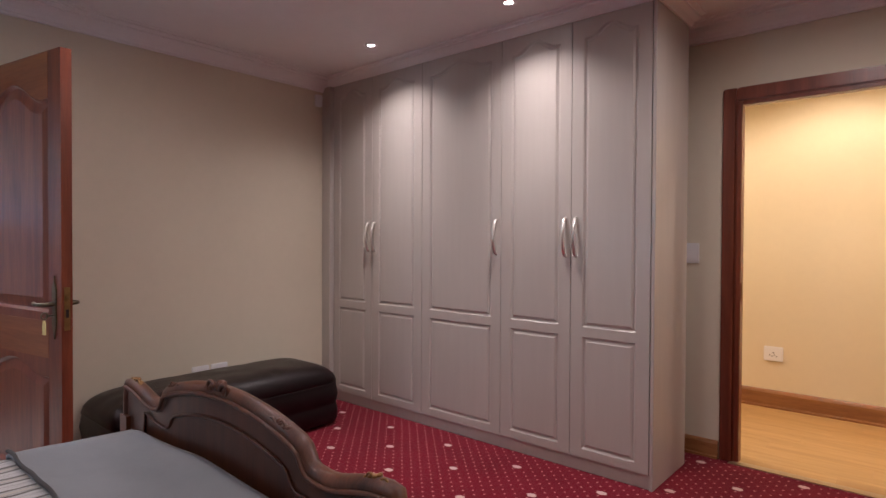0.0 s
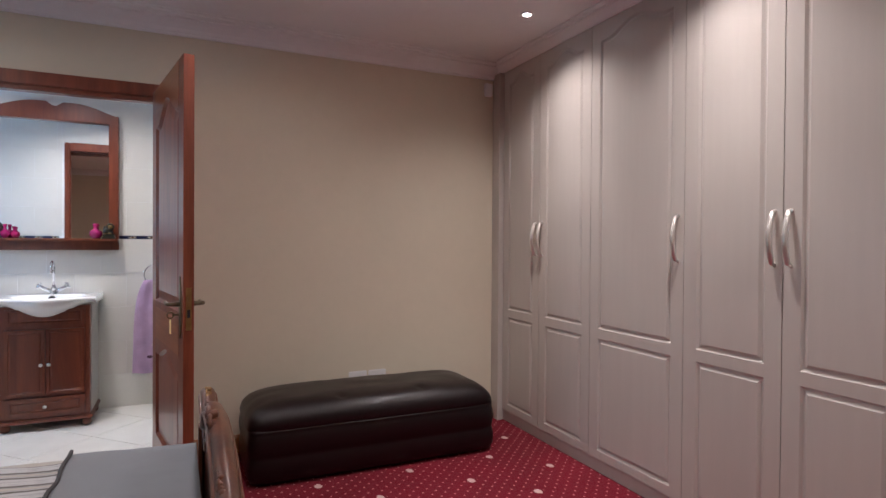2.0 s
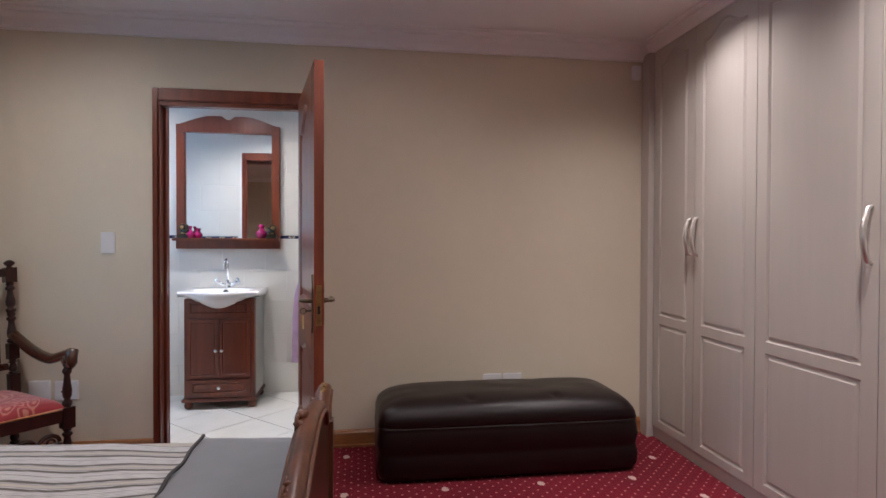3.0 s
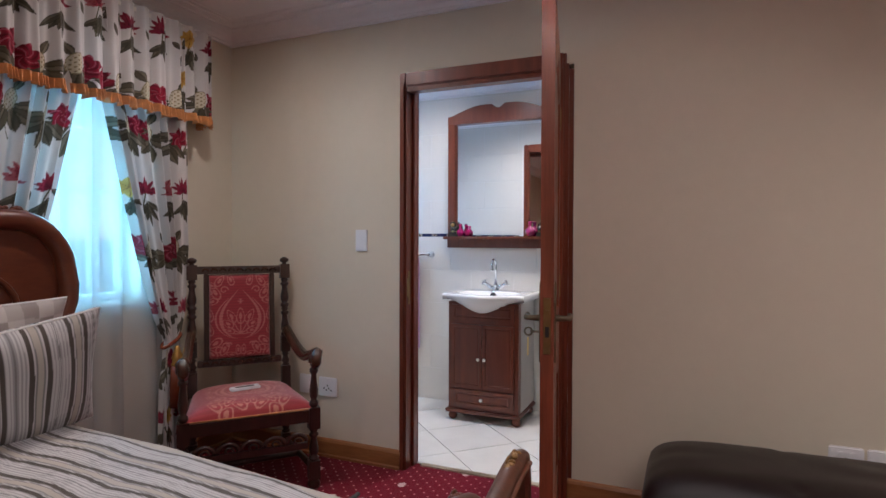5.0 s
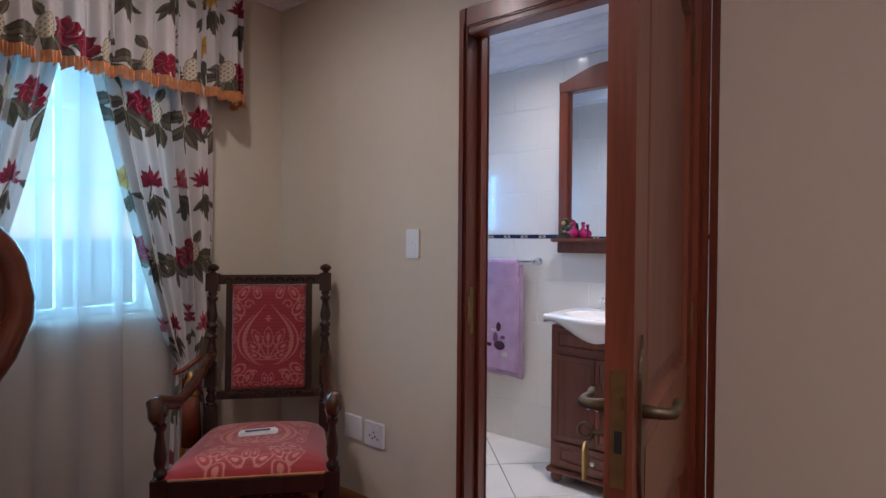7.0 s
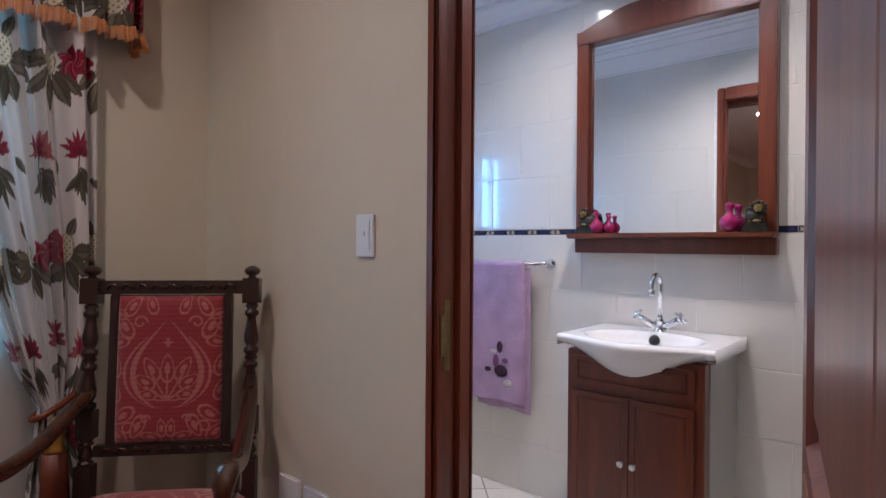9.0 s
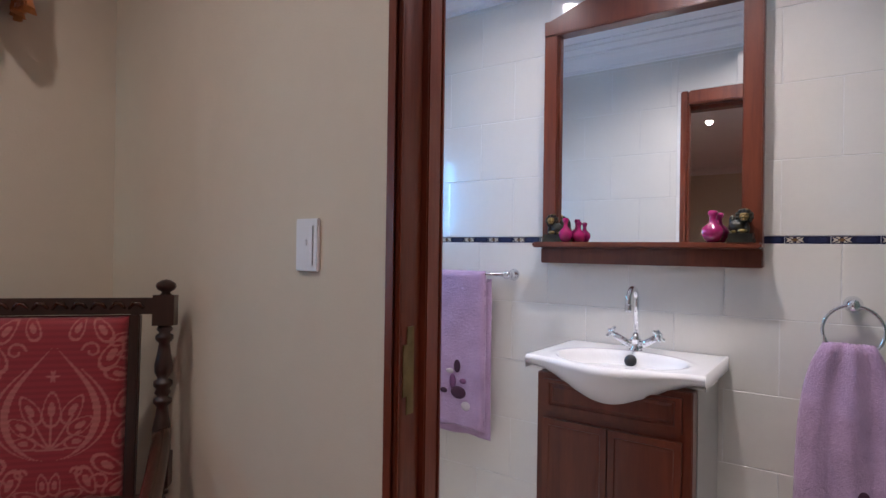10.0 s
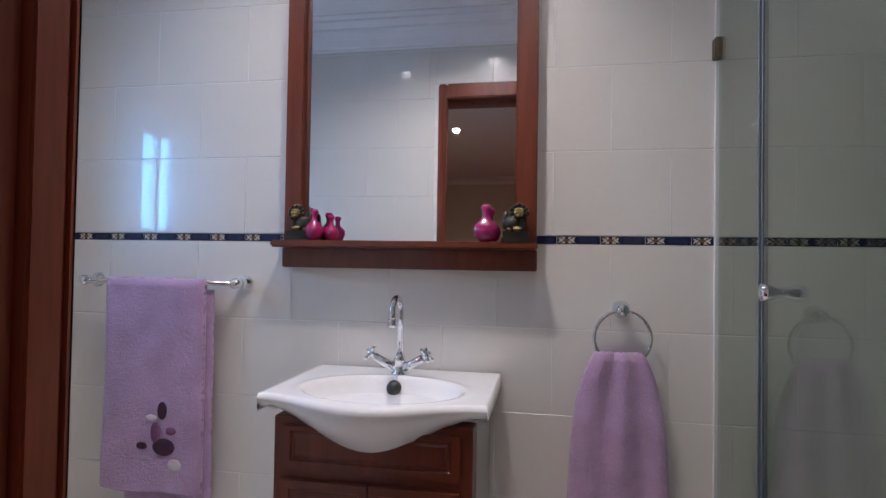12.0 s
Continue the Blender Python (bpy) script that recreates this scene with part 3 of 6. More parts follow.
def build_frame(fr, width, height, depth, m, w=0.075, w2=0.075, back=0.0, rebate=False):
    """rebate: the lock side is stepped, with a rebate for the leaf and a stop behind it."""
    for y0, y1 in ((-0.02, 0.0), (depth, depth + 0.016)):
        bk = back if y0 > 0 else 0.0
        lock = ((-0.085, -0.046, 1) if y0 < 0 else (-0.075, -0.032, 1)) if rebate else (-w - bk * 0.3, -bk, 1)
        for x0, x1, s in (lock, (width + bk * 0.6, width + w2 + bk * 0.6, -1)):
            part("architrave", boxes((x0, x1, y0, y1, 0, height + w)), M_FRAME, fr, bevel=0.006, m=m)
            xa = x1 - 0.026 if s > 0 else x0 + 0.006
            yy = (y0 - 0.006, y0) if y0 < 0 else (y1, y1 + 0.006)
            part("moulding", boxes((xa, xa + 0.02, *yy, 0, height + 0.02)), M_FRAME, fr, bevel=0.003, m=m)
        part("head_architrave", boxes((lock[1], width + bk * 0.6, y0, y1, height, height + w)), M_FRAME, fr, bevel=0.006, m=m)
    for x0, x1, t0, t1 in ((0.0, 0.024, -0.02 - back, -back), (width - 0.024, width, width + back * 0.6, width + 0.02 + back * 0.6)):
        if rebate and x0 == 0.0:
            part("jamb", boxes((-0.057, -0.046, -0.012, 0.055, 0, height)), M_FRAME, fr, bevel=0.003, m=m)
            part("door_stop", boxes((-0.057, -0.032, 0.055, depth, 0, height)), M_FRAME, fr, bevel=0.003, m=m)
            continue
        part("jamb", boxes((x0, x1, -0.012, 0.055, 0, height)), M_FRAME, fr, bevel=0.004, m=m)
        part("lining", boxes((t0, t1, 0.0, depth, 0, height)), M_FRAME, fr, bevel=0.002, m=m)
    part("head_jamb", boxes((-0.046 if rebate else 0.024, width - 0.024, -0.012, 0.055, height - 0.024, height)), M_FRAME, fr, bevel=0.004, m=m)
    part("head_lining", boxes((-0.032 if rebate else 0.0, width + back * 0.6, 0.0, depth, height, height + 0.02)), M_FRAME, fr, bevel=0.002, m=m)


# bathroom doorway: local x runs along world +y, local y runs into the bathroom
M_BATHDOOR = Matrix(((0, -1, 0, WX), (1, 0, 0, -0.158), (0, 0, 1, 0), (0, 0, 0, 1)))
fr1 = door_frame("door_frame_1", "dark red-brown wooden frame of the bathroom doorway")
build_frame(fr1, 0.789, 2.045, 0.10, M_BATHDOOR, 0.075, 0.010, 0.036, rebate=True)
strike = part("strike_plate", boxes((-0.046, -0.0442, 0.010, 0.032, 0.888, 1.066), (-0.046, -0.0442, -0.002, 0.010, 0.925, 1.030)), M_BRASS, fr1, "worn brass strike plate", m=M_BATHDOOR)
part("strike_slot", boxes((-0.0442, -0.0438, 0.013, 0.028, 0.930, 0.974), (-0.0442, -0.0438, 0.013, 0.028, 0.981, 1.024)), M_DARK, strike, m=M_BATHDOOR)
for _z in (0.903, 1.050):
    part("screw", boxes((-0.0442, -0.0434, 0.018, 0.024, _z - 0.003, _z + 0.003)), M_DARK, strike, m=M_BATHDOOR)
M_HALLDOOR = Matrix.Translation((-0.68, NY, 0))
fr2 = door_frame("door_frame_2", "dark red-brown wooden frame of the passage doorway")
build_frame(fr2, 0.76, 2.045, 0.14, M_HALLDOOR)
part("hinge", boxes((0.024, 0.030, 0.004, 0.02, 0.92, 1.02)), M_BRASS, fr2, "brass hinge", m=M_HALLDOOR)
single("threshold_hall", boxes((-0.70, 0.10, NY - 0.05, NY + 0.01, -0.002, 0.006)), M_STRIP, "metal strip between carpet and laminate", "threshold", kind="structure", bevel=0.002)
single("threshold_bath", boxes((BW - 0.01, BW + 0.03, -0.158, 0.58, -0.002, 0.006)), M_STRIP, "metal strip between carpet and tiles", "threshold", kind="structure", bevel=0.002)


# ---- wardrobe ----
def wardrobe():
    w = thing("wardrobe", "built-in wardrobe with five pale grey panelled doors", "wardrobe")
    part("carcass", boxes((WX + 0.002, -0.90, WARD_Y + 0.02, WARD_BACK, 0.075, 2.47)), M_WARD, w)
    part("side_panel", boxes((-0.90, -0.882, WARD_Y, WARD_BACK, 0.0, 2.47)), M_WARD, w, bevel=0.002)
    part("plinth", boxes((WX + 0.02, -0.90, WARD_Y + 0.012, WARD_Y + 0.03, 0.0, 0.075)), M_WARD, w, bevel=0.002)
    part("filler", boxes((WX + 0.002, -3.401, 2.748, WARD_Y + 0.02, 0.0, 2.444)), M_WARD, w, bevel=0.002)
    edges = [-3.397, -2.953, -2.455, -1.807, -1.342, -0.902]
    handles = ["r", "l", "r", "r", "l"]
    z0, top = 0.078, 2.45
    for k in range(5):
        x0, wd = edges[k] + 0.002, edges[k + 1] - edges[k] - 0.004
        s = 0.069
        bm = panelled(wd, top - z0, 0.02, [(s, wd - s, 0.047, 0.735 - z0, 0.0), (s, wd - s, 0.787 - z0, top - z0 - 0.045, 0.060)], groove=0.0085, steps=(0.010, 0.016, 0.028))
        d = part("door", bm, M_WARD, w, m=Matrix.Translation((x0, WARD_Y - 0.002, z0)))
        hx = wd - 0.03 if handles[k] == "r" else 0.03
        zz = 1.275 - z0
        pts = [(hx, 0.002, zz - 0.105), (hx, -0.018, zz - 0.098)] + [(hx, -0.018 - 0.022 * math.sin(math.pi * q / 10), zz - 0.098 + 0.196 * q / 10) for q in range(1, 10)] + [(hx, -0.018, zz + 0.098), (hx, 0.002, zz + 0.105)]
        part("handle", tube(pts, [0.006, 0.008] + [0.0105] * 9 + [0.008, 0.006], 10), M_STEEL, d, "curved brushed steel handle")
    return w


wardrobe()


# ---- bathroom door leaf ----
def door_leaf():
    d = thing("bathroom_door", "dark meranti panelled door standing open into the bedroom", "door", m=Matrix.Translation((-3.452, 0.598, 0)) @ pose(0, 0, 0, 0, 0, 10.6))
    W, H, T = 0.832, 2.045, 0.044
    bm = panelled(W, H, T, [(0.105, W - 0.105, 0.20, 0.70, 0.06), (0.105, W - 0.105, 0.92, H - 0.11, 0.10)], two_sided=True, groove=0.014, steps=(0.012, 0.022, 0.06), rise=-0.006)
    slab = part("slab", bm, M_DOOR, d, m=Matrix.Translation((0.006, -T / 2, 0.012)))
    for y in (-T / 2 - 0.0012, T / 2 - 0.0008):
        part("lock_rail", boxes((0.11, W - 0.10, y, y + 0.002, 0.735, 0.895)), M_DOORH, d, "lighter cross-grained lock rail")
    arch = [(x + 0.006, z + 0.018) for x, z in panel_outline(0.105, W - 0.105, 0.92, H - 0.11, 0.10)[2:]]
    rail = [(W - 0.099, H + 0.008)] + arch + [(0.111, H + 0.008)]
    for y in (-T / 2 - 0.0012, T / 2 - 0.0008):
        part("top_rail", prism(rail, 0.002, "y", at=y), M_DOORH, d, "lighter cross-grained top rail over the arched panel")
    lock = part("lock_plate", boxes((W + 0.006, W + 0.0085, -0.012, 0.012, 0.86, 1.045)), M_BRASS, d, "worn brass lock faceplate", bevel=0.001)
    part("latch", boxes((W + 0.006, W + 0.017, -0.007, 0.007, 0.985, 1.005)), M_BRASS, lock, bevel=0.002)
    part("bolt_slot", boxes((W + 0.008, W + 0.009, -0.006, 0.006, 0.915, 0.95)), M_DARK, lock)
    for s in (-1, 1):
        y = s * T / 2
        shape = [(-0.012, -0.10), (0.0, -0.135), (0.012, -0.10), (0.022, -0.07), (0.017, 0.0), (0.022, 0.07), (0.012, 0.10), (0.004, 0.115), (0.0, 0.14), (-0.004, 0.115), (-0.012, 0.10), (-0.022, 0.07), (-0.017, 0.0), (-0.022, -0.07)]
        cx = W - 0.045
        pl = part("escutcheon", prism([(cx + a * 0.8, 0.955 + b) for a, b in shape], 0.006 * s, "y", at=y), M_BRONZE, d, "ornate aged bronze handle plate", bevel=0.001)
        pts = [(cx, y, 0.972), (cx, y + s * 0.040, 0.972), (cx - 0.008, y + s * 0.050, 0.972), (cx - 0.030, y + s * 0.052, 0.972), (cx - 0.058, y + s * 0.050, 0.97), (cx - 0.074, y + s * 0.050, 0.974)]
        part("lever", tube(pts, [0.012, 0.009, 0.009, 0.008, 0.008, 0.009], 12), M_BRONZE, pl, "worn bronze lever handle")
    key = part("key", tube([(W - 0.045, -T / 2 - 0.004, 0.925), (W - 0.045, -T / 2 - 0.035, 0.925)], 0.004, 8), M_BRONZE, d)
    ring = part("key_bow", tube(arc((W - 0.045, -T / 2 - 0.042, 0.925), 0.013, 0, 360, 16, "yz")[:-1], 0.003, 6, closed=True), M_BRONZE, key)
    part("key_tag", prism([(W - 0.058, 0.845), (W - 0.032, 0.845), (W - 0.032, 0.895), (W - 0.040, 0.906), (W - 0.050, 0.906), (W - 0.058, 0.895)], 0.004, "y", at=-T / 2 - 0.045), mat("yellow_tag", (0.75, 0.62, 0.26), 0.4), key, "small yellow plastic key tag", bevel=0.001)
    for z in (0.25, 1.02, 1.80):
        part("hinge", lathe([(0.006, z - 0.05), (0.007, z - 0.045), (0.007, z + 0.045), (0.004, z + 0.055)], 10, at=(0.0, 0.02, 0)), M_BRASS, d)
    return d


door_leaf()


# ---- bedroom fixtures ----
def downlight(x, y, z, group):
    d = thing("downlight", "small round recessed downlight, lit; some are added fill", "downlight", m=Matrix.Translation((x, y, z)), group=group)
    part("rim", lathe([(0.024, -0.001), (0.025, -0.005), (0.038, -0.004), (0.041, 0.0), (0.041, 0.002)], 24), M_PLASTIC, d)
    part("lens", lathe([(0.023, -0.001), (0.023, -0.003), (0.012, -0.005), (0.0, -0.006)], 20), M_LENS, d, "glowing white lens")


# the two guessed fill lamps get a fitting as well
for _x, _y in BED_LAMPS:
    downlight(_x, _y, CEIL, "bedroom downlights")
# includes a fitting for the added third lamp
for _x, _y in BATH_LAMPS:
    downlight(_x, _y, BCEIL, "bathroom downlights")
# fittings for the unseen passage lamps
for _x, _y in HALL_LAMPS:
    downlight(_x, _y, CEIL, "passage downlights")


def light_switch(m, name="light_switch", label="white plastic light switch plate"):
    """Plate in the local xz plane, facing -y."""
    s = thing(name, label, "switch", m=m)
    part("plate", boxes((-0.037, 0.037, -0.010, 0.0, -0.06, 0.06)), M_PLASTIC, s, bevel=0.0025)
    part("inset", boxes((-0.024, 0.024, -0.0125, -0.010, -0.045, 0.045)), M_PLASTIC, s, bevel=0.0015)
    part("rocker", boxes((-0.008, 0.008, -0.017, -0.0125, -0.002, 0.014)), M_PLASTIC, s, bevel=0.002)


def on_west(y, z):
    return Matrix(((0, -1, 0, WX), (1, 0, 0, y), (0, 0, 1, z), (0, 0, 0, 1)))


light_switch(on_west(-0.485, 1.23))
light_switch(Matrix.Translation((-0.916, NY, 1.185)))


def socket(m, wide=0.10, holes=True, label="white plastic wall socket"):
    s = thing("wall_socket", label, "socket", m=m)
    part("plate", boxes((-wide / 2, wide / 2, -0.012, 0.0, -0.055, 0.055)), M_PLASTIC, s, bevel=0.005)
    if holes:
        part("pin_holes", boxes((-0.028, -0.020, -0.0125, -0.012, -0.012, -0.004), (-0.012, -0.004, -0.0125, -0.012, -0.022, -0.014), (0.004, 0.012, -0.0125, -0.012, -0.012, -0.004), (0.020, 0.028, -0.0125, -0.012, -0.022, -0.014), (-0.004, 0.004, -0.0125, -0.012, 0.004, 0.012)), M_DARK, s)
        for rx in (-0.021, 0.021):
            part("rocker", boxes((rx - 0.009, rx + 0.009, -0.017, -0.012, 0.022, 0.036)), M_PLASTIC, s, bevel=0.002)


socket(on_west(-0.705, 0.395), 0.125, True, "white plastic double wall socket above the skirting")
socket(on_west(-0.845, 0.40), 0.115, False, "white plastic blank wall plate")
socket(on_west(1.76, 0.36), 0.12, True, "white plastic wall socket behind the ottoman")
socket(on_west(1.89, 0.36), 0.12, False, "white plastic wall plate behind the ottoman")
socket(Matrix.Translation((-0.735, 4.84, 0.41)), 0.13, True, "white plastic double wall socket in the passage")

pir = thing("motion_sensor", "small white alarm motion sensor under the cornice", "sensor", m=on_west(2.70, 2.33))
part("housing", prism([(-0.028, -0.04), (0.028, -0.04), (0.03, 0.05), (-0.03, 0.05)], -0.035, "y", at=0.0), M_PLASTIC, pir, bevel=0.006)
part("lens", boxes((-0.02, 0.02, -0.038, -0.035, -0.03, 0.0)), M_PLASTIC, pir, bevel=0.003)


# ---- ottoman ----
def ottoman():
    o = thing("ottoman", "long dark brown leather ottoman with a padded lid", "ottoman", m=Matrix.Translation((-3.165, 1.735, 0)))
    hx, hy = 0.278, 0.705
    bm = bmesh.new()
    n, zs = 64, [0.02, 0.05, 0.10, 0.14, 0.150, 0.16, 0.21, 0.26, 0.268, 0.276, 0.294]
    rings = []
    for z in zs:
        ring = []
        bulge = 0.010 * math.sin(math.pi * min(1, max(0, (z - 0.02) / 0.13))) if z < 0.15 else 0.010 * math.sin(math.pi * min(1, max(0, (z - 0.15) / 0.12)))
        if z == 0.02:
            bulge = -0.006
        for k in range(n):
            a = 2 * math.pi * k / n
            c, s = math.cos(a), math.sin(a)
            q = 0.16
            x, y = math.copysign(abs(c) ** q, c) * (hx + bulge), math.copysign(abs(s) ** q, s) * (hy + bulge)
            ring.append(bm.verts.new((x, y, z + 0.002 * math.sin(9 * y + x * 20))))
        rings.append(ring)
    for a, b in zip(rings, rings[1:]):
        for k in range(n):
            bm.faces.new((a[k], a[(k + 1) % n], b[(k + 1) % n], b[k]))
    bm.faces.new(rings[0][::-1]), bm.faces.new(rings[-1])
    part("base", bm, M_LEATHER, o, smooth=True)
    # padded lid: pillow of leather with tucked buttons along its front seam
    nx, ny = 40, 110
    bm = bmesh.new()
    grid = []
    for i in range(nx + 1):
        row = []
        for j in range(ny + 1):
            u, v = 2 * i / nx - 1, 2 * j / ny - 1
            x, y = u * (hx + 0.004) * (1 - 0.10 * abs(v) ** 14), v * (hy + 0.006) * (1 - 0.035 * abs(u) ** 14)
            e = (1 - abs(u) ** 4.2) ** 0.5 * (1 - abs(v) ** 10) ** 0.5
            z = 0.300 + 0.124 * e - 0.010 * v * v
            z += 0.006 * noise.noise((x * 9, y * 5, 1)) * e
            for b in (-0.30, 0.36):
                for xx in (0.19, -0.19):
                    d = math.hypot(x - xx, y - b * hy)
                    z -= 0.010 * math.exp(-(d / 0.022) ** 2)
            row.append(bm.verts.new((x, y, z)))
        grid.append(row)
    for i in range(nx):
        for j in range(ny):
            bm.faces.new((grid[i][j], grid[i + 1][j], grid[i + 1][j + 1], grid[i][j + 1]))
    edge = [grid[i][0] for i in range(nx + 1)] + [grid[nx][j] for j in range(1, ny + 1)] + [grid[i][ny] for i in range(nx - 1, -1, -1)] + [grid[0][j] for j in range(ny - 1, 0, -1)]
    bot = [bm.verts.new((v.co.x * 0.985, v.co.y * 0.99, 0.288)) for v in edge]
    for k in range(len(edge)):
        bm.faces.new((edge[k], edge[(k + 1) % len(edge)], bot[(k + 1) % len(edge)], bot[k]))
    bm.faces.new(bot)
    part("lid", bm, M_LEATHER, o, smooth=True)
    for sx in (-1, 1):
        for sy in (-1, 1):
            part("foot", lathe([(0.022, 0), (0.026, 0.02), (0.026, 0.03)], 12, at=(sx * 0.19, sy * 0.6, 0)), M_DARK, o)


ottoman()


# ---- bed ----
BC = -1.40


def footboard_top(u):
    """Height of the footboard's crest line, u from -1 to 1: a broad arch, a notch, a hollow, and a rise to the end scroll."""
    a = abs(u)
    if a < 0.54:
        return 0.735 + 0.065 * math.cos(a / 0.54 * math.pi / 2) ** 0.8
    if a < 0.60:
        return 0.735 - 0.050 * math.sin((a - 0.54) / 0.06 * math.pi / 2)
    if a < 0.76:
        return 0.685 - 0.006 * math.sin((a - 0.60) / 0.16 * math.pi)
    return 0.685 + 0.030 * math.sin((a - 0.76) / 0.24 * math.pi / 2)


def acanthus(bm, c, along, size, n=14, seed=3):
    """A carved spray: curled leaf lobes about a point."""
    rnd = random.Random(seed)
    for k in range(n):
        t = (k / (n - 1) - 0.5) * 2
        p = Vector(c) + Vector(along) * t * size
        lift = size * 0.35 * (1 - t * t)
        blob(bm, (p.x, p.y + rnd.uniform(-0.3, 0.3) * size * 0.25, p.z + lift * rnd.uniform(0.3, 1.0)), (size * 0.16 * rnd.uniform(0.7, 1.3), size * 0.2, size * 0.13 * rnd.uniform(0.7, 1.4)), 8, 6)
    for s in (-1, 1):
        pts = []
        for k in range(16):
            a = k / 15 * 2.2 * math.pi
            r = size * 0.34 * (1 - k / 19)
            pts.append((c[0] + s * (size * 0.55 - r * math.cos(a)) * along[0] + 0, c[1] - size * 0.15, c[2] + size * 0.1 + r * math.sin(a)))
        tube(pts, [size * 0.09 * (1 - k / 22) for k in range(16)], 6, bm)
    return bm


def bed():
    b = thing("bed", "carved mahogany bed with shaped footboard and tall rounded headboard", "bed", m=Matrix.Translation((BC, 0, 0)))
    W = 0.70
    # footboard panel with a moulded crest rail
    out = [(-W, 0.22), (W, 0.22)] + [(W * (1 - 2 * k / 60), footboard_top(1 - 2 * k / 60) - 0.02) for k in range(61)]
    fb = part("footboard", prism(out, 0.03, "y", at=0.795), M_BEDX, b, bevel=0.003)
    crest = [(W * (2 * k / 70 - 1), 0.81, footboard_top(2 * k / 70 - 1)) for k in range(71)]
    ends = [(-W - 0.012, 0.81, z) for z in (0.30, 0.45, 0.60, 0.665)], [(W + 0.012, 0.81, z) for z in (0.665, 0.60, 0.45, 0.30)]
    part("crest_rail", tube(ends[0] + crest + ends[1], 0.024, 12), M_BED, fb, "moulded crest rail curving down at its ends")
    for dy in (-0.024, 0.024):
        part("bead", tube([(x, 0.81 + dy, z - 0.010) for x, y, z in crest], 0.007, 8), M_BED, fb)
    inner = [(x * 0.86, 0.792, 0.30 + (z - 0.30) * 0.84) for x, y, z in crest[4:-4]] + [(W * 0.78, 0.792, 0.30), (-W * 0.78, 0.792, 0.30)]
    part("panel_bead", tube(inner, 0.005, 8, closed=True), M_BEDX, fb)
    for s, e in ((-1, 11), (1, 12)):
        post = lathe([(0.0, 0.0), (0.035, 0.0), (0.045, 0.03), (0.045, 0.06), (0.03, 0.09), (0.042, 0.13), (0.042, 0.18)], 14)
        box(post, -0.03, 0.03, -0.03, 0.03, 0.18, 0.60)
        p = part("post", post, M_BED, b, m=Matrix.Translation((s * W, 0.81, 0)), bevel=0.0)
        car = bmesh.new()
        acanthus(car, (-s * 0.05, 0, 0.722), (1, 0, 0), 0.045, 16, e)
        tube([(-s * 0.03 - s * 0.03 * math.cos(q / 14 * 5.0) * (1 - q / 20), 0.0, 0.700 + 0.024 * math.sin(q / 14 * 5.0) * (1 - q / 20)) for q in range(15)], [0.016 - 0.0007 * q for q in range(15)], 8, car)
        part("carved_scroll", car, M_GILT, p, "carved acanthus scroll with rubbed gilding", smooth=True)
    for cx, e in ((-0.02, 5), (-0.30, 8), (0.28, 9)):
        car = acanthus(bmesh.new(), (cx, 0.80, footboard_top(cx / W) + 0.005), (1, 0, 0), 0.045 if abs(cx) > 0.1 else 0.075, 16, e)
        part("carving", car, M_BED, fb, "carved leaf ornament", smooth=True)
    # headboard: broad plate with rounded shoulders, framed by a roll moulding
    pts = []
    for k in range(81):
        u = 1 - 2 * k / 80
        a = abs(u)
        z = 1.33 - 0.02 * math.sin(min(1, a / 0.6) * math.pi) if a < 0.78 else 1.33 - 0.26 * (1 - math.sqrt(max(0.0, 1 - ((a - 0.78) / 0.22) ** 2)))
        pts.append((0.935 * u, z - 0.025))
    side = [(-0.93, 0.98), (-0.885, 0.86), (-0.78, 0.70), (-0.70, 0.55), (-0.68, 0.25)]
    hb_out = pts + side + [(-a, c) for a, c in side[::-1]]
    hb = part("headboard", prism(hb_out, 0.04, "y", at=-1.23), M_HEAD, b, bevel=0.004)
    roll = [(a, -1.185, c) for a, c in ([(-x, z) for x, z in side[:3]][::-1] + pts + side[:3])]
    part("roll_moulding", tube(roll, 0.040, 12), M_HEAD, hb, "thick rounded edge moulding")
    inn = [(x * 0.80, -1.186, 0.72 + (z - 0.72) * 0.66) for x, z in pts] + [(-0.6, -1.186, 0.80), (0.6, -1.186, 0.80)]
    part("panel_bead", tube(inn, 0.012, 8, closed=True), M_HEAD, hb)
    for cx in (-0.72, 0.72, 0.0):
        part("carving", acanthus(bmesh.new(), (cx, -1.20, 1.33), (1, 0, 0), 0.07, 14, 4), M_HEAD, hb, "carved leaf ornament", smooth=True)
    for s in (-1, 1):
        part("head_post", boxes((s * 0.62 - 0.035, s * 0.62 + 0.035, -1.27, -1.225, 0.0, 0.9)), M_BED, b, bevel=0.004)
        part("side_rail", boxes((s * 0.63 - 0.015, s * 0.63 + 0.015, -1.19, 0.79, 0.22, 0.38)), M_BED, b, bevel=0.004)
    return b


bed()
mat_bm = boxes((BC - 0.565, BC + 0.565, -1.16, 0.775, 0.38, 0.555))
single("mattress", mat_bm, M_SHEET, "white mattress on the carved bed", "mattress", bevel=0.04)


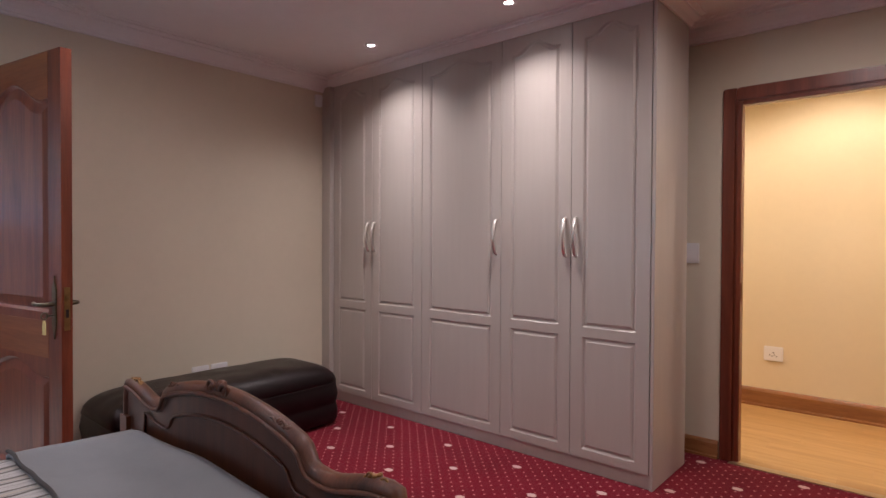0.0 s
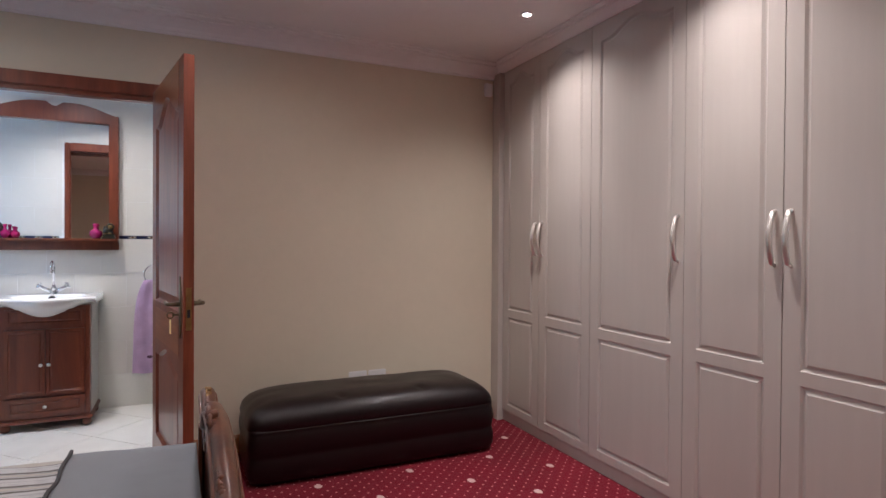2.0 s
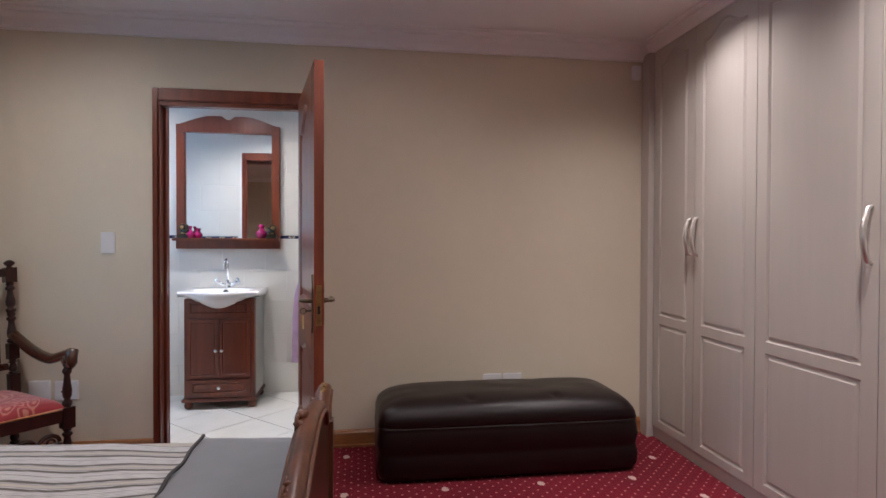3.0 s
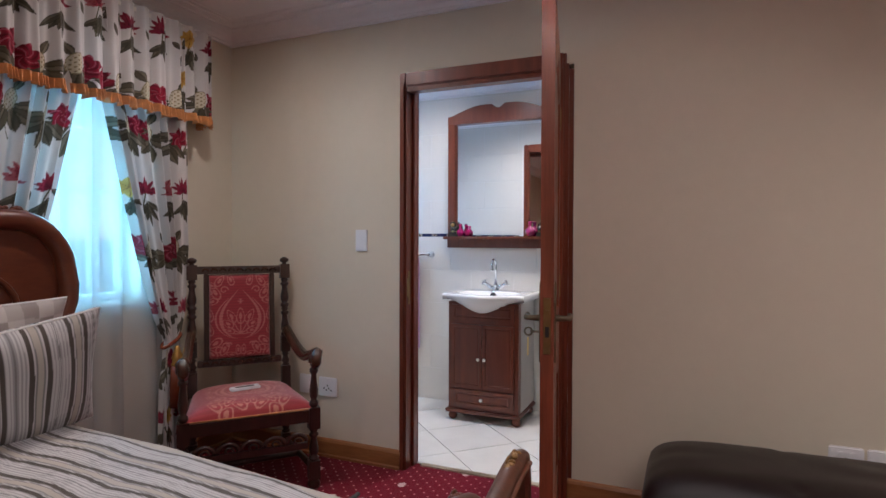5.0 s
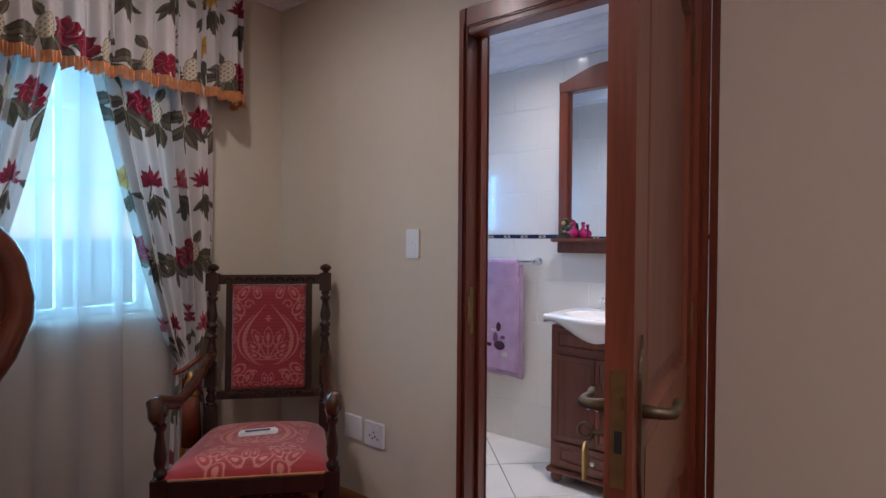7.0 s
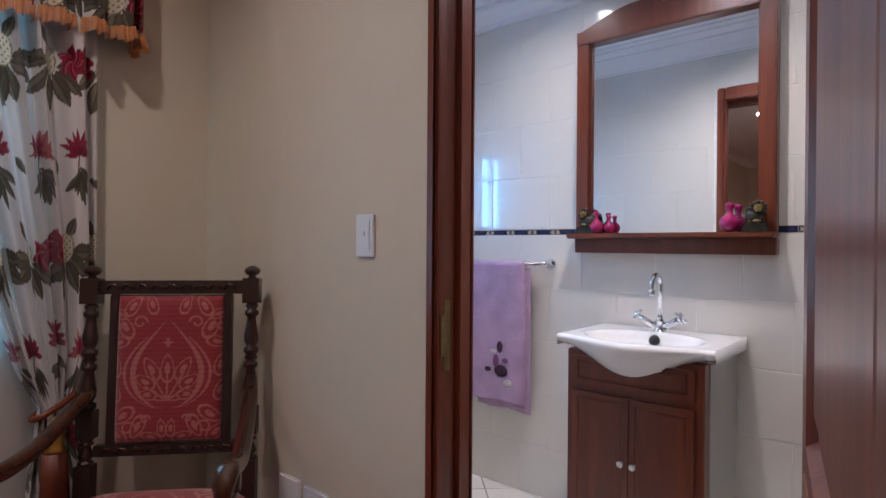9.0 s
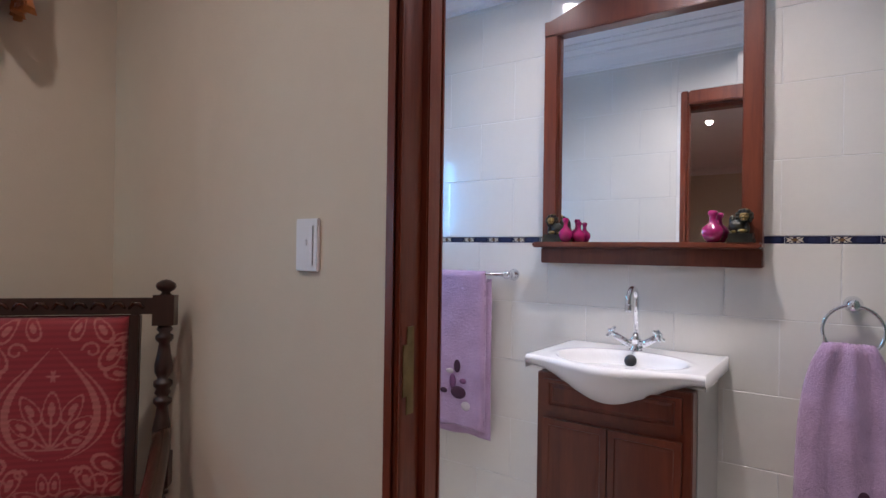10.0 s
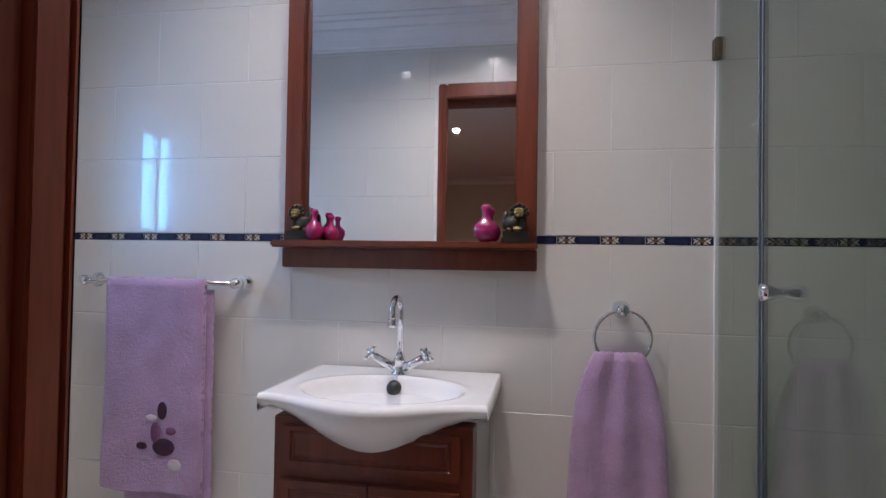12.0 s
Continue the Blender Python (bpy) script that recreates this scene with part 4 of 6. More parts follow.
def stripes(v):
    """Woven stripes across v metres: pale grey with dark lines in groups, beige bands and fine pinstripes."""
    base = np.array([0.54, 0.53, 0.53])
    dark, mid, beige = np.array([0.082, 0.070, 0.060]), np.array([0.22, 0.215, 0.215]), np.array([0.45, 0.41, 0.355])
    m = np.mod(v, 0.125)
    c = np.broadcast_to(base, (*v.shape, 3)).copy()
    c[np.mod(v, 0.0104) < 0.0040] = (0.34, 0.335, 0.335)
    for a, b2, col in ((0.00, 0.014, dark), (0.019, 0.0225, mid), (0.0225, 0.040, beige), (0.040, 0.0435, mid), (0.050, 0.064, dark), (0.088, 0.0915, mid)):
        c[(m >= a) & (m < b2)] = col
    return c


def drape(x0, x1, y0, y1, top, drop, nx, ny, colour, name, material, label, seed):
    """A cover lying on the bed and hanging over its sides."""
    h, w = ny + 1, nx + 1
    pos = np.zeros((h, w, 3))
    us = np.linspace(x0 - drop, x1 + drop, w)
    vs = np.linspace(y0, y1, h)
    rnd = np.random.RandomState(seed)
    ph = rnd.uniform(0, 6, 6)
    for j, u in enumerate(us):
        if u < x0:
            x, z = x0, top - (x0 - u)
        elif u > x1:
            x, z = x1, top - (u - x1)
        else:
            x, z = u, top
        near = min(abs(u - x0), abs(u - x1))
        z -= 0.014 * math.exp(-near / 0.03)
        hang = max(0, x0 - u, u - x1)
        sgn = -1 if u < (x0 + x1) / 2 else 1
        for i, v in enumerate(vs):
            wob = hang * (0.10 * math.sin(v * 14 + ph[0]) + 0.07 * math.sin(v * 23 + ph[1]))
            wr = 0.0 if hang else 0.005 * math.sin(v * 9 + 3 * u + ph[2]) + 0.004 * math.sin(v * 17 - 7 * u + ph[3]) + 0.006 * noise.noise((u * 3, v * 3, seed))
            narrow = 1 - 0.17 * min(1.0, max(0.0, (v + 0.35) / 1.1))
            xx = BC + (x - BC) * narrow
            pos[i, j] = (xx + sgn * (0.012 + abs(wob)) if hang else xx, v, z + wr + 0.02 * max(0, -v - 0.2))
    uu, vv = np.meshgrid(us, vs)
    ob = cloth(name, pos, colour(uu, vv), material, thick=0.012)
    return tagged(ob, label, "bedding")


drape(BC - 0.695, BC + 0.69, -1.12, 0.77, 0.570, 0.28, 560, 90, lambda u, v: stripes(u + 0.006 * np.sin(v * 11) + 0.003 * np.sin(v * 23 + u * 9)), "bedspread", M_STRIPE, "pale grey bedspread with dark and beige stripes", 3)
throw = drape(BC - 0.699, BC + 0.694, 0.415, 0.772, 0.586, 0.20, 110, 40, lambda u, v: np.full((*u.shape, 3), 0.2), "throw_blanket", M_THROW, "plain grey quilted throw folded across the bed's foot", 8)
edge_pts = [(BC - 0.612 + 1.22 * k / 40, 0.415 + 0.003 * math.sin(k), 0.591 + 0.004 * math.sin(k * 0.7)) for k in range(41)]
part("binding", tube(edge_pts, 0.006, 6), M_THROWEDGE, throw, "dark grey bound edge")


def pillow(w, h, d, colour, material, name, label, m, n=70, nx=230):
    """A stuffed pillow in the local xz plane, bulging along y."""
    th = thing(name, label, "pillow", m=m)
    for s in (-1, 1):
        u, v = np.meshgrid(np.linspace(-1, 1, nx), np.linspace(-1, 1, n))
        e = np.clip((1 - np.abs(u) ** 2.6), 0, 1) ** 0.55 * np.clip((1 - np.abs(v) ** 2.6), 0, 1) ** 0.55
        x = u * w / 2 * (1 - 0.05 * (1 - v ** 2) * np.abs(u))
        z = v * h / 2 * (1 - 0.05 * (1 - u ** 2) * np.abs(v))
        y = s * (d / 2 * e + 0.002) + 0.006 * np.sin(u * 7 + v * 4) * e
        pos = np.stack([x, y, z], -1)
        cloth("front" if s < 0 else "back", pos if s < 0 else pos[:, ::-1], colour(x, z) if s < 0 else colour(x, z)[:, ::-1], material, th)
    rim = [(w / 2 * a, 0, h / 2 * c) for a, c in [(-1 + 2 * k / 20, -1 + 0.05 * (1 - (1 - 2 * (k / 20)) ** 2)) for k in range(20)]]
    rim += [(w / 2 * (1 - 0.05 * (1 - (1 - 2 * (k / 20)) ** 2)), 0, h / 2 * (-1 + 2 * k / 20)) for k in range(20)]
    rim += [(w / 2 * (1 - 2 * k / 20), 0, h / 2 * (1 - 0.05 * (1 - (1 - 2 * (k / 20)) ** 2))) for k in range(20)]
    rim += [(w / 2 * (-1 + 0.05 * (1 - (1 - 2 * (k / 20)) ** 2)), 0, h / 2 * (1 - 2 * k / 20)) for k in range(20)]
    part("piping", tube(rim, 0.004, 6, closed=True), M_SHEET, th)
    return th


def checks(x, z):
    a = (np.floor(x / 0.055) + np.floor(z / 0.055)) % 3
    return np.where(a[..., None] == 0, np.array([0.30, 0.26, 0.24]), np.where(a[..., None] == 1, np.array([0.50, 0.46, 0.43]), np.array([0.40, 0.36, 0.335])))


# pillows turn their face to +y
pillow(0.62, 0.45, 0.17, lambda x, z: stripes(x + 0.31), M_STRIPE, "striped_pillow", "plump pale grey pillow with dark stripes", Matrix.Translation((-1.835, -0.785, 0.750)) @ pose(0, 0, 0, 22, -8, 180 - 8))
pillow(0.62, 0.42, 0.15, lambda x, z: stripes(x + 0.21), M_STRIPE, "striped_pillow", "plump pale grey pillow with dark stripes", Matrix.Translation((-1.10, -0.82, 0.79)) @ pose(0, 0, 0, 20, 0, 180 + 4))
pillow(0.66, 0.44, 0.14, checks, M_CHECK, "checked_pillow", "beige checked pillow leaning on the headboard", Matrix.Translation((-1.86, -1.03, 0.80)) @ pose(0, 0, 0, 14, 0, 180))
pillow(0.66, 0.44, 0.14, checks, M_CHECK, "checked_pillow", "beige checked pillow leaning on the headboard", Matrix.Translation((-1.08, -1.03, 0.80)) @ pose(0, 0, 0, 14, 0, 180))


# ---- bedroom window and curtains ----
def window(name, x0, x1, z0, z1, bars_x, bars_z, label, deep=0.13):
    w = thing(name, label, "window", kind="structure")
    y0, y1 = SY - deep, SY - deep + 0.03
    f = 0.03
    part("window_frame", boxes((x0, x0 + f, y0, y1, z0, z1), (x1 - f, x1, y0, y1, z0, z1), (x0 + f, x1 - f, y0, y1, z0, z0 + f), (x0 + f, x1 - f, y0, y1, z1 - f, z1)), M_WINFRAME, w)
    for bx in bars_x:
        part("mullion", boxes((bx - 0.012, bx + 0.012, y0, y1, z0 + f, z1 - f)), M_WINFRAME, w)
    for bz in bars_z:
        part("glazing_bar", boxes((x0 + f, x1 - f, y0 + 0.004, y1 - 0.004, bz - 0.008, bz + 0.008)), M_WINFRAME, w)
    pane = part("pane", boxes((x0 + f, x1 - f, y0 + 0.013, y0 + 0.017, z0 + f, z1 - f)), M_GLASS, w)
    pane.visible_shadow = False
    part("window_sill", boxes((x0, x1, SY - deep + 0.03, SY + 0.02, z0 - 0.03, z0)), M_WALL, w, bevel=0.004)


window("window_1", WINX0, WINX1, WINZ0, WINZ1, [-2.54], [1.47, 1.78], "white framed window behind a sheer curtain")
window("window_2", BWX0, BWX1, BWZ0, BWZ1, [-4.225], [1.63], "narrow white framed bathroom window", 0.03)


def floral(u, v, seed):
    """Printed garden flowers on white: clusters of blooms, buds and leaves in a half-drop repeat."""
    rnd = random.Random(seed)
    col = np.empty((*u.shape, 3))
    col[:] = (0.62, 0.595, 0.57)

    def ellipse(cx, cy, a, b, ang):
        c, s = math.cos(ang), math.sin(ang)
        x, y = (u - cx) * c + (v - cy) * s, -(u - cx) * s + (v - cy) * c
        return x / a, y / b

    def leaf(cx, cy, l, w, ang, shade):
        x, y = ellipse(cx + l / 2 * math.cos(ang), cy + l / 2 * math.sin(ang), l / 2, w / 2, ang)
        m = (np.abs(y) < (1 - x * x)) & (np.abs(x) < 1)
        col[m] = np.array((0.058, 0.050, 0.030)) * shade
        inner = 0.74 * (1 - x * x)
        m3 = m & (y > 0.10) & (y < inner)
        col[m3] = np.array((0.150, 0.128, 0.090)) * shade
        m4 = m & (y < -0.10) & (y > -inner)
        col[m4] = np.array((0.088, 0.075, 0.050)) * shade

    def petal(cx, cy, l, w, ang, base, tip):
        """One pointed petal, shaded from its base to its tip."""
        x, y = ellipse(cx + l / 2 * math.cos(ang), cy + l / 2 * math.sin(ang), l / 2, w / 2, ang)
        m = np.abs(y) < np.clip(1 - x * x, 0, 1)
        k = (np.clip((x[m] + 1) / 2, 0, 1))[:, None]
        col[m] = np.array(base) * (1 - k) + np.array(tip) * k
        col[m & (np.abs(y) < 0.10)] = np.array(base) * 0.6

    def peony(cx, cy, r):
        dx, dy = u - cx, v - cy
        rr, th = np.hypot(dx, dy), np.arctan2(dy, dx)
        ph = rnd.uniform(0, 6)
        m = rr < r * (0.84 + 0.13 * np.cos(6 * th + ph) + 0.06 * np.cos(11 * th + 2 * ph))
        sh = 0.35 + 0.75 * np.abs(np.sin(2.5 * th + rr / r * 5.5 + ph)) ** 0.8
        col[m] = (np.array((0.25, 0.010, 0.028)) * sh[..., None])[m]
        e = m & (np.cos(5 * th + rr / r * 8 + ph) > 0.90)
        col[e] = (0.42, 0.09, 0.13)

    def lily(cx, cy, r, warm):
        base, tip = ((0.30, 0.014, 0.035), (0.46, 0.16, 0.17)) if warm else ((0.16, 0.008, 0.026), (0.30, 0.025, 0.05))
        for q in range(9):
            a = math.pi / 2 + (q - 4) * 0.40 + rnd.uniform(-0.12, 0.12)
            petal(cx, cy - 0.2 * r, r * rnd.uniform(0.85, 1.25), r * 0.30, a, base, tip)
        for q in range(4):
            a = math.pi / 2 + (q - 1.5) * 0.55
            petal(cx + rnd.uniform(-0.3, 0.3) * r, cy - 0.1 * r, r * 0.7, r * 0.26, a, (0.12, 0.006, 0.02), (0.34, 0.03, 0.06))

    def bud(cx, cy, r):
        x, y = ellipse(cx, cy, r * 0.60, r, 0.15)
        d = x * x + y * y
        col[d < 1.10] = (0.24, 0.20, 0.11)
        m = d < 0.90
        col[m] = (0.64, 0.58, 0.43)
        col[m & (np.sin((u - cx) * 380) * np.sin((v - cy) * 380) > 0.5)] = (0.25, 0.20, 0.11)
        col[m & (x > 0.45)] *= 0.75

    def golden(cx, cy, r):
        for q in range(8):
            petal(cx, cy, r * rnd.uniform(0.8, 1.1), r * 0.5, q * 0.785 + rnd.uniform(-0.15, 0.15), (0.40, 0.19, 0.03), (0.62, 0.40, 0.10))

    def stem(x0, y0, x1, y1):
        t = np.clip(((u - x0) * (x1 - x0) + (v - y0) * (y1 - y0)) / ((x1 - x0) ** 2 + (y1 - y0) ** 2), 0, 1)
        d = np.hypot(u - x0 - t * (x1 - x0) - 0.010 * np.sin(t * 3), v - y0 - t * (y1 - y0))
        col[d < 0.0032] = (0.11, 0.10, 0.055)

    du, dv = 0.180, 0.240
    for j in range(int(np.floor(v.min() / dv)) - 1, int(np.ceil(v.max() / dv)) + 2):
        for i in range(int(np.floor(u.min() / du)) - 1, int(np.ceil(u.max() / du)) + 2):
            cx = (i + (0.5 if j % 2 else 0.0)) * du + rnd.uniform(-0.018, 0.018)
            cy = j * dv + rnd.uniform(-0.022, 0.022)
            if j % 2:
                # slender-leaved lilies on a stem
                stem(cx, cy, cx + rnd.uniform(-0.02, 0.02), cy - 0.115)
                for q in range(6):
                    a = -math.pi / 2 + (q - 2.5) * 0.36 + rnd.uniform(-0.1, 0.1)
                    leaf(cx, cy - 0.030 - 0.008 * (q % 3), rnd.uniform(0.060, 0.098), 0.022, a, rnd.uniform(0.7, 1.0))
                if (i * 3 + j) % 7 == 0:
                    golden(cx, cy + 0.02, 0.046)
                else:
                    lily(cx, cy + 0.012, rnd.uniform(0.050, 0.062), (i + j) % 3 == 0)
                leaf(cx + 0.075, cy - 0.05, 0.05, 0.022, rnd.uniform(0.2, 1.2), 1.0)
            else:
                # a pale bud among broad leaves, with a crimson bloom beside it
                sgn = 1 if (i + j // 2) % 2 else -1
                for q in range(6):
                    a = -math.pi / 2 + (q - 2.5) * 0.62 + rnd.uniform(-0.15, 0.15)
                    leaf(cx + 0.018 * math.cos(a), cy + 0.015 * math.sin(a), rnd.uniform(0.085, 0.120), rnd.uniform(0.036, 0.050), a, rnd.uniform(0.85, 1.35))
                leaf(cx - sgn * 0.012, cy + 0.04, 0.060, 0.028, math.pi / 2 + sgn * 0.5, 1.1)
                peony(cx + sgn * 0.066, cy + 0.012, rnd.uniform(0.044, 0.054))
                bud(cx - sgn * 0.006, cy + 0.012, 0.038)
                stem(cx, cy - 0.05, cx + rnd.uniform(-0.03, 0.03), cy - 0.12)
    return col


def edge_curve(points, z):
    zs, xs = [p[1] for p in points], [p[0] for p in points]
    return np.interp(z, zs[::-1], xs[::-1])


def curtain(name, left, right, y0, z0, z1, folds, seed, label, amp=0.028):
    """A gathered curtain between two edges, each a list of (x, z) from the top down."""
    nu, nv = 330, 460
    zz = np.linspace(z1, z0, nv + 1)
    uu = np.linspace(0, 1, nu + 1)
    xl, xr = edge_curve(left, zz), edge_curve(right, zz)
    U, Z = np.meshgrid(uu, zz)
    width = (xr - xl)[:, None]
    a = np.minimum(amp, np.abs(width) * 0.09)
    rnd = np.random.RandomState(seed)
    ph = rnd.uniform(0, 6, 4)
    warp = U + 0.03 * np.sin(2 * np.pi * U * 2 + ph[0]) + 0.012 * np.sin(Z * 3 + ph[1]) * np.sin(np.pi * U)
    wave = np.sin(2 * np.pi * folds * warp + ph[2]) + 0.35 * np.sin(2 * np.pi * folds * 2.3 * warp + ph[3])
    X = xl[:, None] + width * (U + 0.010 * np.cos(2 * np.pi * folds * warp + ph[2]))
    Y = y0 + a * wave
    full = np.abs(width).max() * 1.45
    col = floral(U * full * 0.86, Z / 1.22, seed)
    c = tagged(new(name), label, "curtain")
    ob = cloth("fabric", np.stack([X, Y, Z], -1), col, M_FLORAL, c)
    return c


YC = -1.325
right_curtain = curtain("curtain", [(-3.085, 2.3), (-3.085, 1.2), (-3.06, 0.85), (-3.02, 0.70), (-3.055, 0.45), (-3.07, 0.02)],
                        [(-2.56, 2.3), (-2.60, 1.87), (-2.70, 1.45), (-2.815, 1.0), (-2.87, 0.82), (-2.925, 0.70), (-2.895, 0.45), (-2.885, 0.02)],
                        YC, 0.02, 2.3, 6, 11, "floral printed cotton curtain held back with a tassel")
left_curtain = curtain("curtain", [(-2.52, 2.3), (-2.485, 1.87), (-2.39, 1.45), (-2.27, 1.0), (-2.21, 0.82), (-2.16, 0.70), (-2.19, 0.45), (-2.20, 0.02)],
                       [(-1.84, 2.3), (-1.84, 1.2), (-1.92, 0.85), (-2.04, 0.70), (-2.02, 0.45), (-2.0, 0.02)],
                       YC, 0.02, 2.3, 7, 23, "floral printed cotton curtain held back beside the bed")


def tassel_tie(x, y, z, parent):
    rope = [(x + 0.054 * math.cos(a), y + 0.030 * math.sin(a), z - 0.030 * math.cos(a)) for a in [2 * math.pi * k / 24 for k in range(24)]]
    t = part("tie_rope", tube(rope, 0.010, 8, closed=True), M_AMBER, parent, "twisted ochre tieback rope")
    part("tassel_head", lathe([(0.006, 0.0), (0.014, -0.01), (0.016, -0.03), (0.024, -0.045), (0.029, -0.065), (0.024, -0.085), (0.031, -0.095), (0.031, -0.105)], 16, at=(x + 0.01, y + 0.055, z - 0.02)), M_GOLD, t, "gilded tassel head")
    bm = bmesh.new()
    n = 40
    for k in range(n):
        a = 2 * math.pi * k / n
        tube([(x + 0.01 + 0.028 * math.cos(a), y + 0.055 + 0.028 * math.sin(a), z - 0.125), (x + 0.01 + 0.033 * math.cos(a), y + 0.055 + 0.033 * math.sin(a), z - 0.22), (x + 0.01 + 0.037 * math.cos(a), y + 0.055 + 0.037 * math.sin(a), z - 0.34)], 0.0042, 5, bm)
    part("tassel_skirt", bm, M_AMBER, t, "orange-red bullion fringe")


tassel_tie(-2.965, YC, 0.70, right_curtain)


def valance():
    v = thing("valance", "gathered floral valance with an ochre frilled edge", "valance")
    nu, nv = 950, 140
    x0, x1, zt, zb = -3.21, -1.75, 2.37, 1.905
    run = [(-3.21, SY + 0.005), (-3.21, -1.285), (-1.75, -1.285)]
    l1, l2 = 0.13, x1 - x0
    uu = np.linspace(0, l1 + l2, nu + 1)
    zz = np.linspace(zt, zb, nv + 1)
    U, Z = np.meshgrid(uu, zz)
    on_side = U < l1
    amp = 0.016 + 0.016 * (zt - Z) / (zt - zb)
    wave = np.sin(U * 2 * np.pi / 0.088 + 0.8 * np.sin(U * 9)) + 0.3 * np.sin(U * 2 * np.pi / 0.041 + 1)
    X = np.where(on_side, x0 - 0.3 * amp * wave, x0 + (U - l1))
    Y = np.where(on_side, SY + 0.005 + U, -1.285 + amp * wave)
    cloth("fabric", np.stack([X, Y, Z], -1), floral(U * 1.08 + 3.0, Z / 1.22 + 0.305, 37), M_FLORAL, v)
    # frill: fine pleats below the hem
    nu2, nv2 = 1500, 8
    uu = np.linspace(0, l1 + l2, nu2 + 1)
    zz = np.linspace(zb + 0.006, zb - 0.042, nv2 + 1)
    U, Z = np.meshgrid(uu, zz)
    on_side = U < l1
    k = (zb + 0.006 - Z) / 0.048
    amp0 = 0.032
    wave = np.sin(U * 2 * np.pi / 0.088 + 0.8 * np.sin(U * 9)) + 0.3 * np.sin(U * 2 * np.pi / 0.041 + 1)
    fine = (0.004 + 0.011 * k) * (np.sin(U * 2 * np.pi / 0.0145 + 2.6 * np.sin(U * 31)) + 0.4 * np.sin(U * 2 * np.pi / 0.034 + 1.5 * np.sin(U * 13)))
    X = np.where(on_side, x0 - 0.3 * amp0 * wave - 0.004 - fine, x0 + (U - l1))
    Y = np.where(on_side, SY + 0.005 + U, -1.285 + amp0 * wave + 0.012 + fine)
    Zb = Z - 0.005 * np.sin(U * 2 * np.pi / 0.088) - k * 0.006 * np.sin(U * 2 * np.pi / 0.037 + 2 * np.sin(U * 17))
    cloth("frill", np.stack([X, Y, Zb], -1), np.full((*U.shape, 3), 0.3), M_FRINGE, v)
    part("head_board", boxes((x0 + 0.012, x1, SY + 0.005, -1.30, zt - 0.03, zt - 0.01)), M_LINING, v)


valance()


def voile():
    """Soft folds that lap over one another, so that the light comes through in bands."""
    nu, nv = 420, 60
    x0, x1 = -2.97, -2.02
    U, Z = np.meshgrid(np.linspace(0, 1, nu + 1), np.linspace(2.32, 0.02, nv + 1))
    warp = U + 0.030 * np.sin(2 * np.pi * U * 2.3 + 0.6) + 0.004 * np.sin(Z * 2.2 + 9 * U)
    a = 2 * np.pi * 6.0 * warp
    X = x0 + (x1 - x0) * (U + (0.045 + 0.012 * np.sin(5 * U)) * np.sin(a) + 0.006 * np.sin(2.7 * a + 1))
    Y = -1.376 + 0.020 * np.cos(a) + 0.005 * np.sin(2.3 * a + 1)
    ob = cloth("sheer_curtain", np.stack([X, Y, Z], -1), np.full((*U.shape, 3), 0.8), M_VOILE)
    tagged(ob, "white sheer voile curtain hanging to the floor", "curtain")


voile()


